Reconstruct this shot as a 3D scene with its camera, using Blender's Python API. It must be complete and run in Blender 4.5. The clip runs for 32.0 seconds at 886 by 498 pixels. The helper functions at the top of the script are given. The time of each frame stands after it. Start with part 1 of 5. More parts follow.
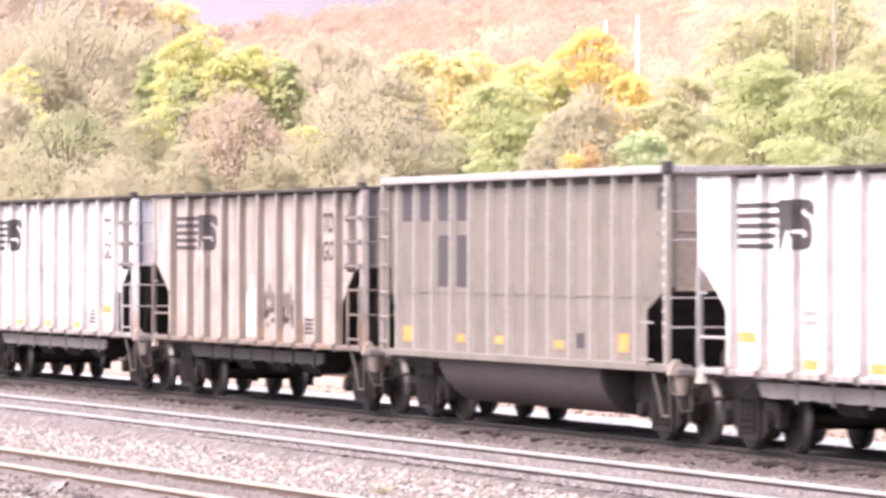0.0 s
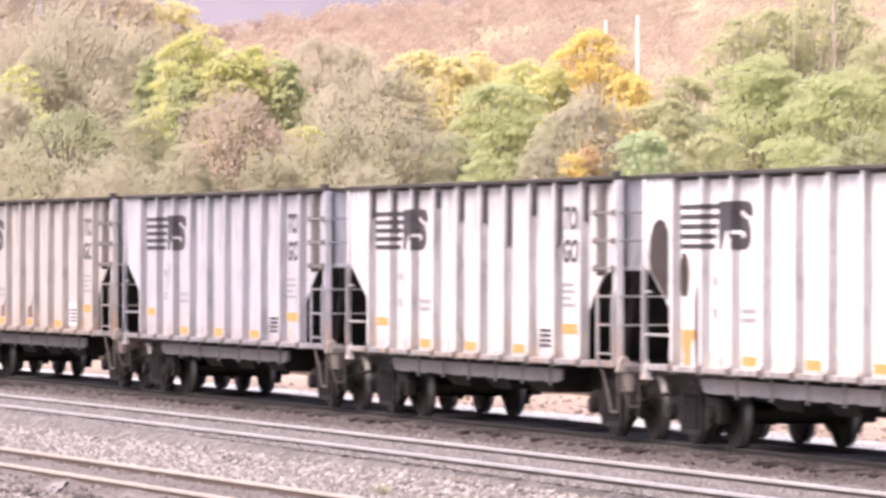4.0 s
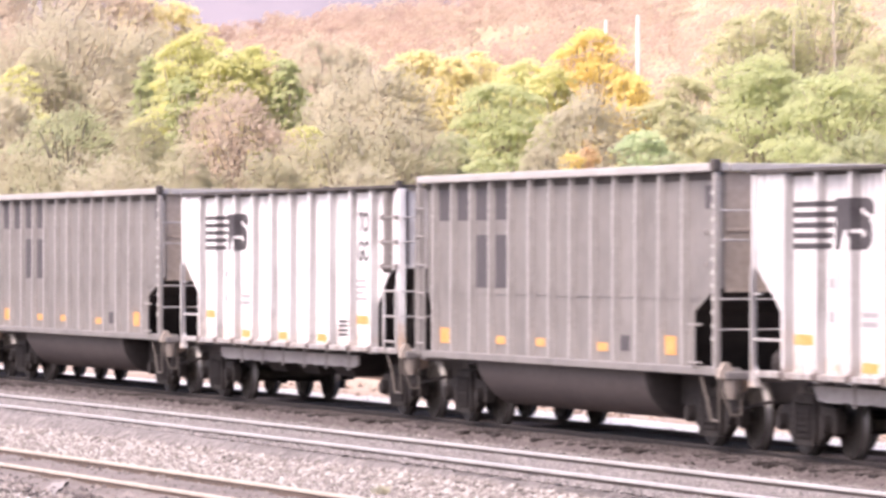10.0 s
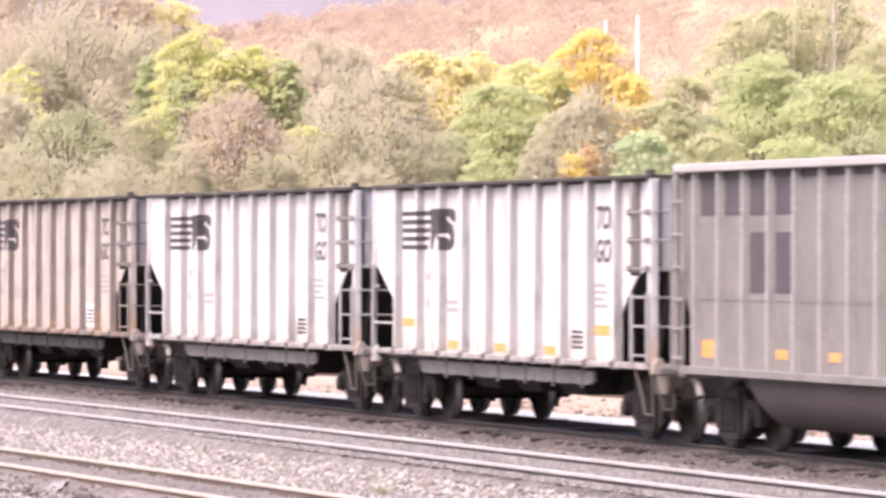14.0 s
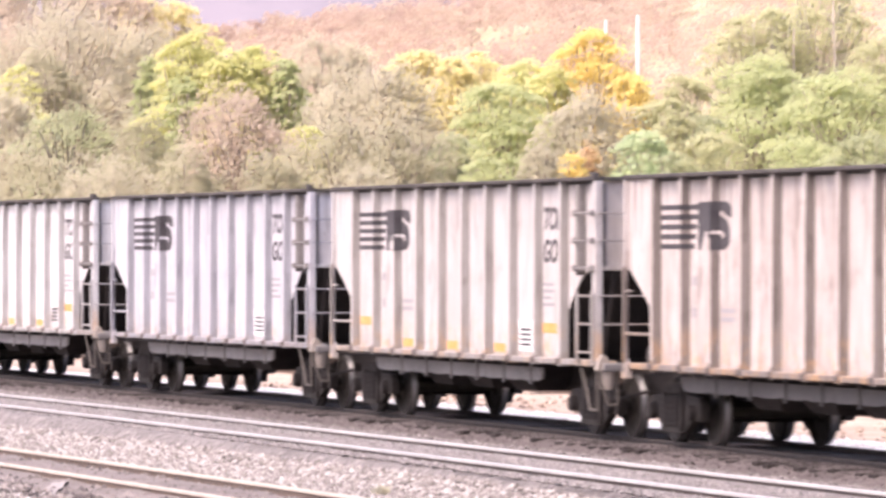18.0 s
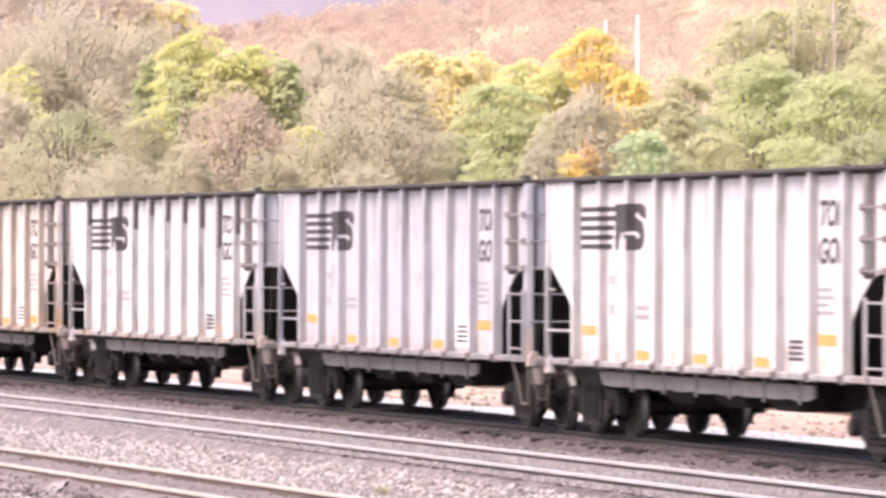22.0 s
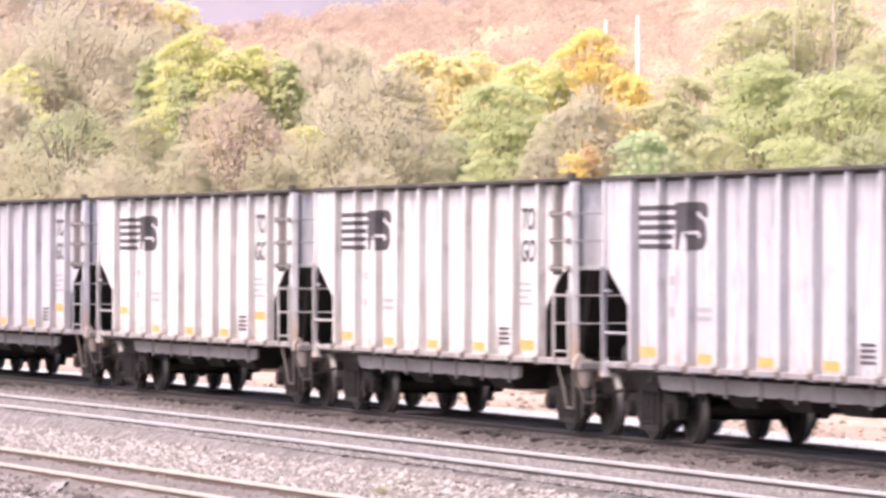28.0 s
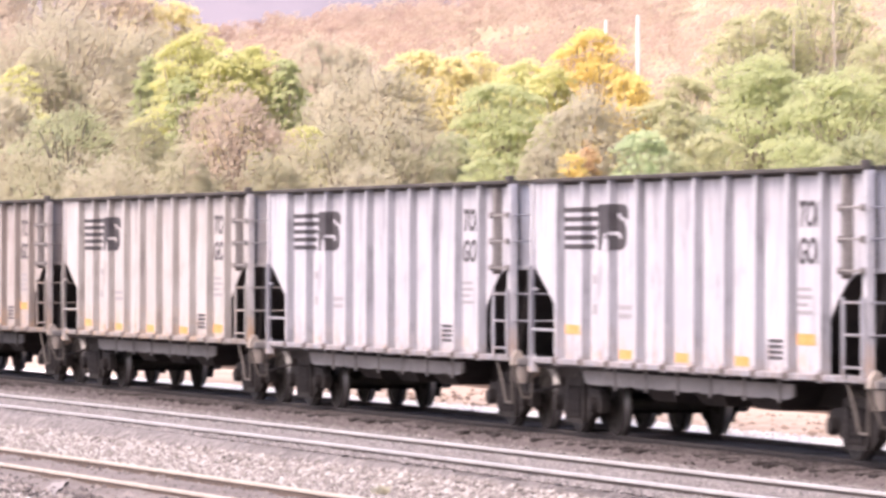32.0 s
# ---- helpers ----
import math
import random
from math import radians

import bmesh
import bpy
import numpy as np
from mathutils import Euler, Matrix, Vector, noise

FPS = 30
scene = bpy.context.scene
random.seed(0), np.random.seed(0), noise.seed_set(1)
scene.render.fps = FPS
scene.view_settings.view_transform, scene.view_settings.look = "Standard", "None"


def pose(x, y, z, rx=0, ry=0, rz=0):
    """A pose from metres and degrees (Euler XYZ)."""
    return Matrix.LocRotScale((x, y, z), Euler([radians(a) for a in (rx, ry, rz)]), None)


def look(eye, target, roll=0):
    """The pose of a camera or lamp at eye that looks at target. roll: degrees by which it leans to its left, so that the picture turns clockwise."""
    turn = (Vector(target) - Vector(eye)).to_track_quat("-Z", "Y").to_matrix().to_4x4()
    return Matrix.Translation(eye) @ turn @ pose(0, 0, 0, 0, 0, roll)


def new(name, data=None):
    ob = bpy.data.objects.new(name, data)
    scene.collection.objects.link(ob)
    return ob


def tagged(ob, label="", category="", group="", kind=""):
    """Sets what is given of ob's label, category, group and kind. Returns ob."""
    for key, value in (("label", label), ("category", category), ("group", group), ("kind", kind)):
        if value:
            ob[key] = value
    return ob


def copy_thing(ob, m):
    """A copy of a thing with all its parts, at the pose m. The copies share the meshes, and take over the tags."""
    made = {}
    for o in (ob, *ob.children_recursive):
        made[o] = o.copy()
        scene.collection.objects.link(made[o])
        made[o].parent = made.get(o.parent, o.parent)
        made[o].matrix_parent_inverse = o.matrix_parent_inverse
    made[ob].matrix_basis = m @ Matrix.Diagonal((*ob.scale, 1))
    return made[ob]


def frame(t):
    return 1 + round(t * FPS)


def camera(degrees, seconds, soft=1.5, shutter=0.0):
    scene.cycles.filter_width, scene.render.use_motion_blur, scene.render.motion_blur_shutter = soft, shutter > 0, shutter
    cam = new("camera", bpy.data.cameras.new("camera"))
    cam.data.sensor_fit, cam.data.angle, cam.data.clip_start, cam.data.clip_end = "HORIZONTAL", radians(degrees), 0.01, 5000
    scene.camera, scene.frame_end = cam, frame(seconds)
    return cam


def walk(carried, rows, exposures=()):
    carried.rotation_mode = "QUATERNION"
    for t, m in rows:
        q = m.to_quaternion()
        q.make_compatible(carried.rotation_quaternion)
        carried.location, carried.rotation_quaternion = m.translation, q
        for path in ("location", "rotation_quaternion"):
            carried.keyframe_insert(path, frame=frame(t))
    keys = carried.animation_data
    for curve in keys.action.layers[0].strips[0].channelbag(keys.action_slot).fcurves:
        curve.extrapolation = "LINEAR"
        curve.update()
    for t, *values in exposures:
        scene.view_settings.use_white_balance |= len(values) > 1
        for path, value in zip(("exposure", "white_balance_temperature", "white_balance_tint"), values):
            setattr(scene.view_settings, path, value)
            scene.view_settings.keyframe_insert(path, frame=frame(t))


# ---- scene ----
# ---------------------------------------------------------------- camera
EYE = (0.0, -27.12, 2.713)
AIM = (-95.987, 0.921, 2.759)
cam = camera(8.804, 32.0, soft=3.0, shutter=0.5)
walk(cam, [(0.0, look(EYE, AIM)), (32.0, look(EYE, AIM))],
     exposures=[(0.0, 0.67, 6450, 21.5), (1.0, 0.70, 6450, 21.5), (2.0, 0.42, 6450, 21.5), (3.0, 0.24, 6450, 21.5), (6.0, 0.44, 6450, 21.5),
                (10.0, 0.46, 6450, 21.5), (13.0, 0.48, 6450, 21.5), (14.0, 0.43, 6450, 21.5), (17.0, 0.48, 6450, 21.5), (20.0, 0.47, 6450, 21.5), (22.0, 0.39, 6450, 21.5), (23.0, 0.38, 6450, 21.5),
                (24.0, 0.42, 6450, 21.5), (28.0, 0.45, 6450, 21.5), (32.0, 0.41, 6450, 21.5)])

# ---------------------------------------------------------------- light
SUN_AZ, SUN_EL = radians(287), radians(56)      # azimuth counted from +x towards +y
world = bpy.data.worlds.new("valley_sky")
scene.world = world
world.use_nodes = True
wn = world.node_tree.nodes
sky = wn.new("ShaderNodeTexSky")
sky.sky_type = 'NISHITA'
sky.sun_disc = False
sky.sun_elevation = SUN_EL
sky.sun_rotation = math.pi / 2 - SUN_AZ
sky.dust_density, sky.air_density, sky.ozone_density = 6.0, 0.7, 0.6
world.node_tree.links.new(sky.outputs[0], wn["Background"].inputs[0])
wn["Background"].inputs[1].default_value = 0.36
sun = new("sun", bpy.data.lights.new("sun", 'SUN'))
sun.data.energy, sun.data.angle, sun.data.color = 0.8, radians(45), (1.0, 0.94, 0.86)
sun.matrix_world = look((math.cos(SUN_AZ) * math.cos(SUN_EL) * 60, math.sin(SUN_AZ) * math.cos(SUN_EL) * 60,
                         math.sin(SUN_EL) * 60), (0, 0, 0))

# ---------------------------------------------------------------- materials


def mat_base(name, rough=0.8, metal=0.0):
    m = bpy.data.materials.new(name)
    m.use_nodes = True
    nt = m.node_tree
    b = nt.nodes["Principled BSDF"]
    b.inputs["Roughness"].default_value = rough
    b.inputs["Metallic"].default_value = metal
    return m, nt, b


def ramp(nt, fac, stops):
    r = nt.nodes.new("ShaderNodeValToRGB")
    e = r.color_ramp.elements
    while len(e) < len(stops):
        e.new(0.5)
    for k, (p, c) in enumerate(stops):
        e[k].position = p
        e[k].color = (*c, 1)
    nt.links.new(fac, r.inputs[0])
    return r.outputs[0]


def coords(nt, scale=(1, 1, 1), kind="Object", jitter=False):
    tc = nt.nodes.new("ShaderNodeTexCoord")
    mp = nt.nodes.new("ShaderNodeMapping")
    mp.inputs["Scale"].default_value = scale
    nt.links.new(tc.outputs[kind], mp.inputs["Vector"])
    if jitter:
        oi = nt.nodes.new("ShaderNodeObjectInfo")
        mu = nt.nodes.new("ShaderNodeMath")
        mu.operation = 'MULTIPLY'
        mu.inputs[1].default_value = 37.0
        nt.links.new(oi.outputs["Random"], mu.inputs[0])
        cx = nt.nodes.new("ShaderNodeCombineXYZ")
        nt.links.new(mu.outputs[0], cx.inputs[0])
        nt.links.new(cx.outputs[0], mp.inputs["Location"])
    return mp.outputs[0]


def noise_tex(nt, vec, scale, detail=4.0, rough=0.6):
    n = nt.nodes.new("ShaderNodeTexNoise")
    n.inputs["Scale"].default_value = scale
    n.inputs["Detail"].default_value = detail
    n.inputs["Roughness"].default_value = rough
    nt.links.new(vec, n.inputs["Vector"])
    return n.outputs[0]


def mix(nt, fac, a, b, mode='MIX'):
    m = nt.nodes.new("ShaderNodeMix")
    m.data_type, m.blend_type = 'RGBA', mode
    for sock, v in ((m.inputs[0], fac), (m.inputs[6], a), (m.inputs[7], b)):
        if isinstance(v, (int, float)):
            sock.default_value = v
        elif isinstance(v, tuple):
            sock.default_value = (*v, 1)
        else:
            nt.links.new(v, sock)
    return m.outputs[2]


def bump(nt, b, height, strength=0.3, dist=0.01):
    n = nt.nodes.new("ShaderNodeBump")
    n.inputs["Strength"].default_value = strength
    n.inputs["Distance"].default_value = dist
    nt.links.new(height, n.inputs["Height"])
    nt.links.new(n.outputs[0], b.inputs["Normal"])


def gritty(name, c1, c2, scale, rough=0.85, metal=0.0, fine=None, strength=0.4, kind="Object", jitter=False):
    """Two-scale mottled surface."""
    m, nt, b = mat_base(name, rough, metal)
    v = coords(nt, kind=kind, jitter=jitter)
    big = noise_tex(nt, v, scale, 5)
    col = ramp(nt, big, [(0.3, c1), (0.7, c2)])
    small = noise_tex(nt, v, fine or scale * 12, 3)
    col = mix(nt, 0.35, col, ramp(nt, small, [(0.3, tuple(x * 0.55 for x in c1)), (0.7, c2)]))
    nt.links.new(col, b.inputs["Base Color"])
    bump(nt, b, small, strength)
    if max(c2) < 0.12:
        b.inputs["Specular IOR Level"].default_value = 0.15      # matt soot
    return m


def car_paint(name, base, dirt, amount, streak_top, rust=0.2, jit=False, run_at=0.52):
    """Weathered freight paint: vertical streaks, dark runs from the top edge, rusty and ochre dirt near the sill."""
    m, nt, b = mat_base(name, 0.62)
    v = coords(nt, (2.6, 2.6, 0.22), jitter=jit)
    st = noise_tex(nt, v, 2.2, 6, 0.65)
    cloud = noise_tex(nt, coords(nt, (0.35, 0.35, 0.9), jitter=jit), 1.6, 5)
    col = mix(nt, ramp(nt, st, [(0.62 - 0.3 * amount, (0, 0, 0)), (0.92 - 0.25 * amount, (1, 1, 1))]), base, dirt)
    col = mix(nt, ramp(nt, cloud, [(0.52, (0, 0, 0)), (0.95 - 0.25 * amount, (0.8, 0.8, 0.8))]), col, dirt)
    fine = noise_tex(nt, coords(nt, (7.5, 7.5, 0.3), jitter=jit), 2.3, 5, 0.6)
    col = mix(nt, ramp(nt, fine, [(0.5, (0, 0, 0)), (0.66, (0.75, 0.75, 0.75))]), col, dirt)
    chalk = noise_tex(nt, coords(nt, (3.2, 3.2, 0.5), jitter=jit), 1.9, 4, 0.6)
    col = mix(nt, ramp(nt, chalk, [(0.52, (0, 0, 0)), (0.68, (0.55, 0.55, 0.55))]), col, tuple(min(0.82, 1.25 * c) for c in base))
    sep = nt.nodes.new("ShaderNodeSeparateXYZ")
    tc = nt.nodes.new("ShaderNodeTexCoord")
    nt.links.new(tc.outputs["Object"], sep.inputs[0])

    def band(lo, hi):
        mr = nt.nodes.new("ShaderNodeMapRange")
        mr.inputs[1].default_value, mr.inputs[2].default_value = lo, hi
        nt.links.new(sep.outputs[2], mr.inputs[0])
        return mr.outputs[0]

    def times(a, c):
        mu = nt.nodes.new("ShaderNodeMath")
        mu.operation = 'MULTIPLY'
        for sock, v2 in zip(mu.inputs, (a, c)):
            if isinstance(v2, (int, float)):
                sock.default_value = v2
            else:
                nt.links.new(v2, sock)
        return mu.outputs[0]
    # black runs hanging from the top chord
    runs = noise_tex(nt, coords(nt, (5.0, 5.0, 0.05), jitter=jit), 1.7, 3)
    col = mix(nt, times(times(band(2.75, 3.6), ramp(nt, runs, [(run_at, (0, 0, 0)), (run_at + 0.1, (1, 1, 1))])), streak_top), col, (0.05, 0.045, 0.045))
    # ochre dirt and rust along the bottom
    low = noise_tex(nt, coords(nt, (1.4, 1.4, 1.8), jitter=jit), 1.9, 5)
    col = mix(nt, times(times(band(1.75, 1.05), ramp(nt, low, [(0.48, (0, 0, 0)), (0.62, (1, 1, 1))])), rust), col, (0.50, 0.28, 0.11))
    # grey smudges and dark grime above the sill
    smudge = noise_tex(nt, coords(nt, (1.3, 1.3, 0.55), jitter=jit), 2.1, 7, 0.7)
    col = mix(nt, times(ramp(nt, smudge, [(0.54, (0, 0, 0)), (0.66, (1, 1, 1))]), 0.25 + 0.6 * amount), col, tuple(0.62 * c for c in dirt))
    sill = noise_tex(nt, coords(nt, (2.2, 2.2, 1.2), jitter=jit), 3.1, 5, 0.7)
    col = mix(nt, times(times(band(1.42, 1.1), ramp(nt, sill, [(0.46, (0, 0, 0)), (0.58, (1, 1, 1))])), 0.7), col, (0.17, 0.145, 0.13))
    spots = noise_tex(nt, coords(nt, jitter=jit), 6.5, 4)
    col = mix(nt, ramp(nt, spots, [(0.70, (0, 0, 0)), (0.78, (0.8, 0.8, 0.8))]), col, (0.16, 0.11, 0.09))
    nt.links.new(col, b.inputs["Base Color"])
    bump(nt, b, noise_tex(nt, coords(nt), 3.0, 3), 0.12, 0.02)
    return m


M = {}
# coal dust on the chords, and the painted shade band below them
M['coal_and_shade'] = gritty("coal_dusted_and_shaded_steel", (0.05, 0.045, 0.045), (0.10, 0.09, 0.085), 3, 0.8)
# oily underframe black, also the painted shade of slope sheets and tub end
M['black_steel'] = gritty("black_oily_and_shaded_steel", (0.024, 0.022, 0.022), (0.051, 0.044, 0.043), 4, 0.7)
M['frame_steel'] = gritty("dusty_truck_steel", (0.022, 0.019, 0.018), (0.051, 0.044, 0.041), 4, 0.75)
M['grey_steel'] = gritty("dusty_grey_steel", (0.13, 0.12, 0.12), (0.23, 0.215, 0.21), 1.5, 0.75)
M['tub'] = gritty("brown_grey_tub_steel", (0.062, 0.052, 0.052), (0.095, 0.08, 0.078), 0.8, 0.6)
M['rust'] = gritty("rusty_steel", (0.10, 0.068, 0.052), (0.19, 0.14, 0.11), 5, 0.9)
M['step_tan'] = gritty("dusty_tan_step", (0.065, 0.054, 0.047), (0.124, 0.107, 0.094), 4, 0.85)
M['wheel'] = gritty("wheel_steel", (0.028, 0.025, 0.023), (0.063, 0.055, 0.050), 5, 0.6)
M['tread'] = gritty("worn_tread", (0.132, 0.126, 0.123), (0.216, 0.207, 0.204), 8, 0.35, 0.6)
M['dark_flank'] = gritty("dark_stiffener", (0.15, 0.135, 0.13), (0.27, 0.25, 0.24), 1.6, 0.8)
M['rail_side'] = gritty("rusty_rail", (0.09, 0.065, 0.055), (0.17, 0.125, 0.10), 6, 0.85)
M['rail_black'] = gritty("dark_main_rail", (0.042, 0.036, 0.035), (0.083, 0.072, 0.069), 6, 0.7)
M['rail_cream'] = gritty("dusty_cream_rail", (0.400, 0.344, 0.288), (0.512, 0.456, 0.400), 3, 0.8)
M['rail_top'] = gritty("worn_bright_rail_head", (0.40, 0.385, 0.38), (0.62, 0.60, 0.59), 0.8, 0.4, 0.2)
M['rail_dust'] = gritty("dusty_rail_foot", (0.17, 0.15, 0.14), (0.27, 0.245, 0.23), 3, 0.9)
# web darkened: the shadow below the rail head is in this colour
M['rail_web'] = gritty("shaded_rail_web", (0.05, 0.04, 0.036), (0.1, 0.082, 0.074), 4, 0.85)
M['tie'] = gritty("weathered_tie", (0.02, 0.016, 0.015), (0.045, 0.037, 0.034), 4, 0.9, jitter=True)
M['tie_top'] = gritty("sun_bleached_tie", (0.2, 0.175, 0.165), (0.33, 0.295, 0.28), 3, 0.9)
M['decal'] = gritty("charcoal_decal", (0.05, 0.045, 0.05), (0.09, 0.085, 0.09), 3, 0.6)
M['faint'] = gritty("faded_stencil", (0.260, 0.248, 0.254), (0.341, 0.329, 0.335), 3, 0.7)
M['yellow'] = gritty("yellow_reflective_tape", (0.66, 0.25, 0.03), (0.62, 0.38, 0.16), 5, 0.6, fine=30)
M['patch'] = gritty("dark_repaint", (0.072, 0.066, 0.072), (0.097, 0.090, 0.097), 2, 0.6)
M['graff_dark'] = gritty("spray_paint_dark", (0.036, 0.027, 0.024), (0.078, 0.060, 0.054), 5, 0.5)
M['graff_grey'] = gritty("spray_paint_grey", (0.098, 0.090, 0.086), (0.180, 0.165, 0.158), 5, 0.5)
M['pale_tan'] = gritty("dusty_pale_tan_steel", (0.27, 0.225, 0.19), (0.46, 0.40, 0.35), 4, 0.8)
M['graff_tan'] = gritty("spray_paint_tan", (0.32, 0.22, 0.15), (0.42, 0.30, 0.21), 5, 0.5)
M['rust_stain'] = gritty("rust_stain", (0.45, 0.24, 0.08), (0.6, 0.36, 0.14), 6, 0.8)
M['white_patch'] = gritty("white_paint_patch", (0.78, 0.77, 0.77), (0.86, 0.85, 0.85), 3, 0.5)
M['pole'] = gritty("pale_pole", (0.66, 0.63, 0.6), (0.8, 0.77, 0.74), 0.7, 0.7)
M['bark'] = gritty("grey_bark", (0.42, 0.365, 0.3), (0.54, 0.475, 0.4), 2.0, 0.95)
M['dark_bark'] = gritty("dark_bark", (0.15, 0.125, 0.105), (0.24, 0.205, 0.175), 2.0, 0.95)
M['pale_bark'] = gritty("pale_bark", (0.55, 0.5, 0.44), (0.72, 0.66, 0.6), 1.0, 0.9)


def gravel(name, stops, scale, strength=0.6):
    m, nt, b = mat_base(name, 0.92)
    v = coords(nt)
    vo = nt.nodes.new("ShaderNodeTexVoronoi")
    vo.inputs["Scale"].default_value = scale
    nt.links.new(v, vo.inputs["Vector"])
    sx = nt.nodes.new("ShaderNodeSeparateColor")
    nt.links.new(vo.outputs["Color"], sx.inputs[0])
    col = ramp(nt, sx.outputs[0], stops)
    col = mix(nt, ramp(nt, noise_tex(nt, v, 0.7, 5), [(0.4, (0, 0, 0)), (0.7, (0.7, 0.7, 0.7))]), col, stops[0][1])
    nt.links.new(col, b.inputs["Base Color"])
    bump(nt, b, vo.outputs["Distance"], strength, 0.03)
    return m


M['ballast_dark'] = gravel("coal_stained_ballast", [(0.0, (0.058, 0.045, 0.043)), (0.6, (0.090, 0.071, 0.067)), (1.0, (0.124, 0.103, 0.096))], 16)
M['ballast_grey'] = gravel("grey_ballast", [(0.0, (0.090, 0.078, 0.074)), (0.6, (0.158, 0.140, 0.131)), (1.0, (0.247, 0.222, 0.210))], 11)
M['ballast_pale'] = gravel("pale_limestone_ballast", [(0.0, (0.128, 0.111, 0.098)), (0.5, (0.204, 0.181, 0.162)), (1.0, (0.297, 0.270, 0.246))], 8)
M['branch_dirt'] = gritty("cinder_dirt", (0.098, 0.080, 0.072), (0.213, 0.182, 0.164), 1.3, 0.95)
M['far_dirt'] = gritty("rust_stained_dirt", (0.31, 0.225, 0.165), (0.52, 0.41, 0.325), 0.7, 0.95, fine=5)
M['yard'] = gravel("dusty_yard_stone", [(0.0, (0.68, 0.63, 0.58)), (0.6, (0.78, 0.74, 0.69)), (1.0, (0.85, 0.82, 0.78))], 10)


def ground_mat():
    m, nt, b = mat_base("valley_ground", 0.95)
    v = coords(nt)
    col = ramp(nt, noise_tex(nt, v, 0.05, 6), [(0.3, (0.36, 0.28, 0.19)), (0.5, (0.34, 0.31, 0.17)), (0.7, (0.46, 0.38, 0.26))])
    col = mix(nt, 0.4, col, ramp(nt, noise_tex(nt, v, 2.5, 5), [(0.3, (0.24, 0.20, 0.12)), (0.7, (0.50, 0.42, 0.30))]))
    nt.links.new(col, b.inputs["Base Color"])
    bump(nt, b, noise_tex(nt, v, 4, 4), 0.5, 0.1)
    return m


def leaf_mat(name, stops, scale=0.35):
    """Leaves: colour by clump and by leaf, a little light through them."""
    m, nt, b = mat_base(name, 0.75)
    ge = nt.nodes.new("ShaderNodeNewGeometry")
    col = ramp(nt, ge.outputs["Random Per Island"], stops)
    patch = noise_tex(nt, coords(nt), scale, 4)
    col = mix(nt, ramp(nt, patch, [(0.42, (0, 0, 0)), (0.6, (0.85, 0.85, 0.85))]), col, ramp(nt, ge.outputs["Random Per Island"], [(p, stops[-1 - k][1]) for k, (p, c) in enumerate(stops)]))
    nt.links.new(col, b.inputs["Base Color"])
    tr = nt.nodes.new("ShaderNodeBsdfTranslucent")
    nt.links.new(col, tr.inputs[0])
    mx = nt.nodes.new("ShaderNodeMixShader")
    mx.inputs[0].default_value = 0.6
    out = nt.nodes["Material Output"]
    nt.links.new(b.outputs[0], mx.inputs[1])
    nt.links.new(tr.outputs[0], mx.inputs[2])
    nt.links.new(mx.outputs[0], out.inputs[0])
    return m


LEAF = {
    'tan': leaf_mat("tan_leaves", [(0, (0.496, 0.462, 0.351)), (0.5, (0.540, 0.507, 0.384)), (1, (0.577, 0.545, 0.411))]),
    'rosy': leaf_mat("rosy_brown_leaves", [(0, (0.529, 0.447, 0.363)), (0.5, (0.573, 0.488, 0.398)), (1, (0.598, 0.522, 0.419))]),
    'olive': leaf_mat("olive_leaves", [(0, (0.435, 0.415, 0.293)), (0.5, (0.478, 0.456, 0.321)), (1, (0.522, 0.495, 0.348))]),
    'green': leaf_mat("green_leaves", [(0, (0.471, 0.515, 0.291)), (0.5, (0.525, 0.564, 0.318)), (1, (0.597, 0.614, 0.345))]),
    'bluegreen': leaf_mat("blue_green_leaves", [(0, (0.451, 0.525, 0.327)), (0.5, (0.512, 0.588, 0.367)), (1, (0.578, 0.651, 0.407))]),
    'lime': leaf_mat("yellow_green_leaves", [(0, (0.563, 0.578, 0.274)), (0.5, (0.629, 0.627, 0.306)), (1, (0.724, 0.698, 0.353))]),
    'airy': leaf_mat("airy_yellow_green_leaves", [(0, (0.485, 0.492, 0.299)), (0.5, (0.543, 0.542, 0.331)), (1, (0.611, 0.595, 0.367))]),
    'sage': leaf_mat("muted_sage_leaves", [(0, (0.393, 0.425, 0.261)), (0.5, (0.440, 0.464, 0.287)), (1, (0.496, 0.503, 0.313))]),
    'yellow': leaf_mat("yellow_leaves", [(0, (0.720, 0.594, 0.232)), (0.5, (0.784, 0.645, 0.258)), (1, (0.796, 0.697, 0.308))]),
    'paleyellow': leaf_mat("pale_yellow_leaves", [(0, (0.666, 0.609, 0.335)), (0.5, (0.726, 0.662, 0.367)), (1, (0.788, 0.722, 0.407))]),
    'orange': leaf_mat("orange_leaves", [(0, (0.608, 0.432, 0.258)), (0.5, (0.661, 0.490, 0.297)), (1, (0.703, 0.561, 0.342))]),
    'redbrown': leaf_mat("red_brown_hill_leaves", [(0, (0.420, 0.313, 0.262)), (0.5, (0.449, 0.340, 0.283)), (1, (0.477, 0.364, 0.303))], 0.05),
    'hillrose': leaf_mat("rose_brown_hill_leaves", [(0, (0.468, 0.366, 0.302)), (0.5, (0.497, 0.394, 0.323)), (1, (0.525, 0.424, 0.345))], 0.05),
    'hilltan': leaf_mat("tan_hill_leaves", [(0, (0.487, 0.399, 0.318)), (0.5, (0.516, 0.428, 0.340)), (1, (0.544, 0.458, 0.362))], 0.05),
}
M['ground'] = ground_mat()

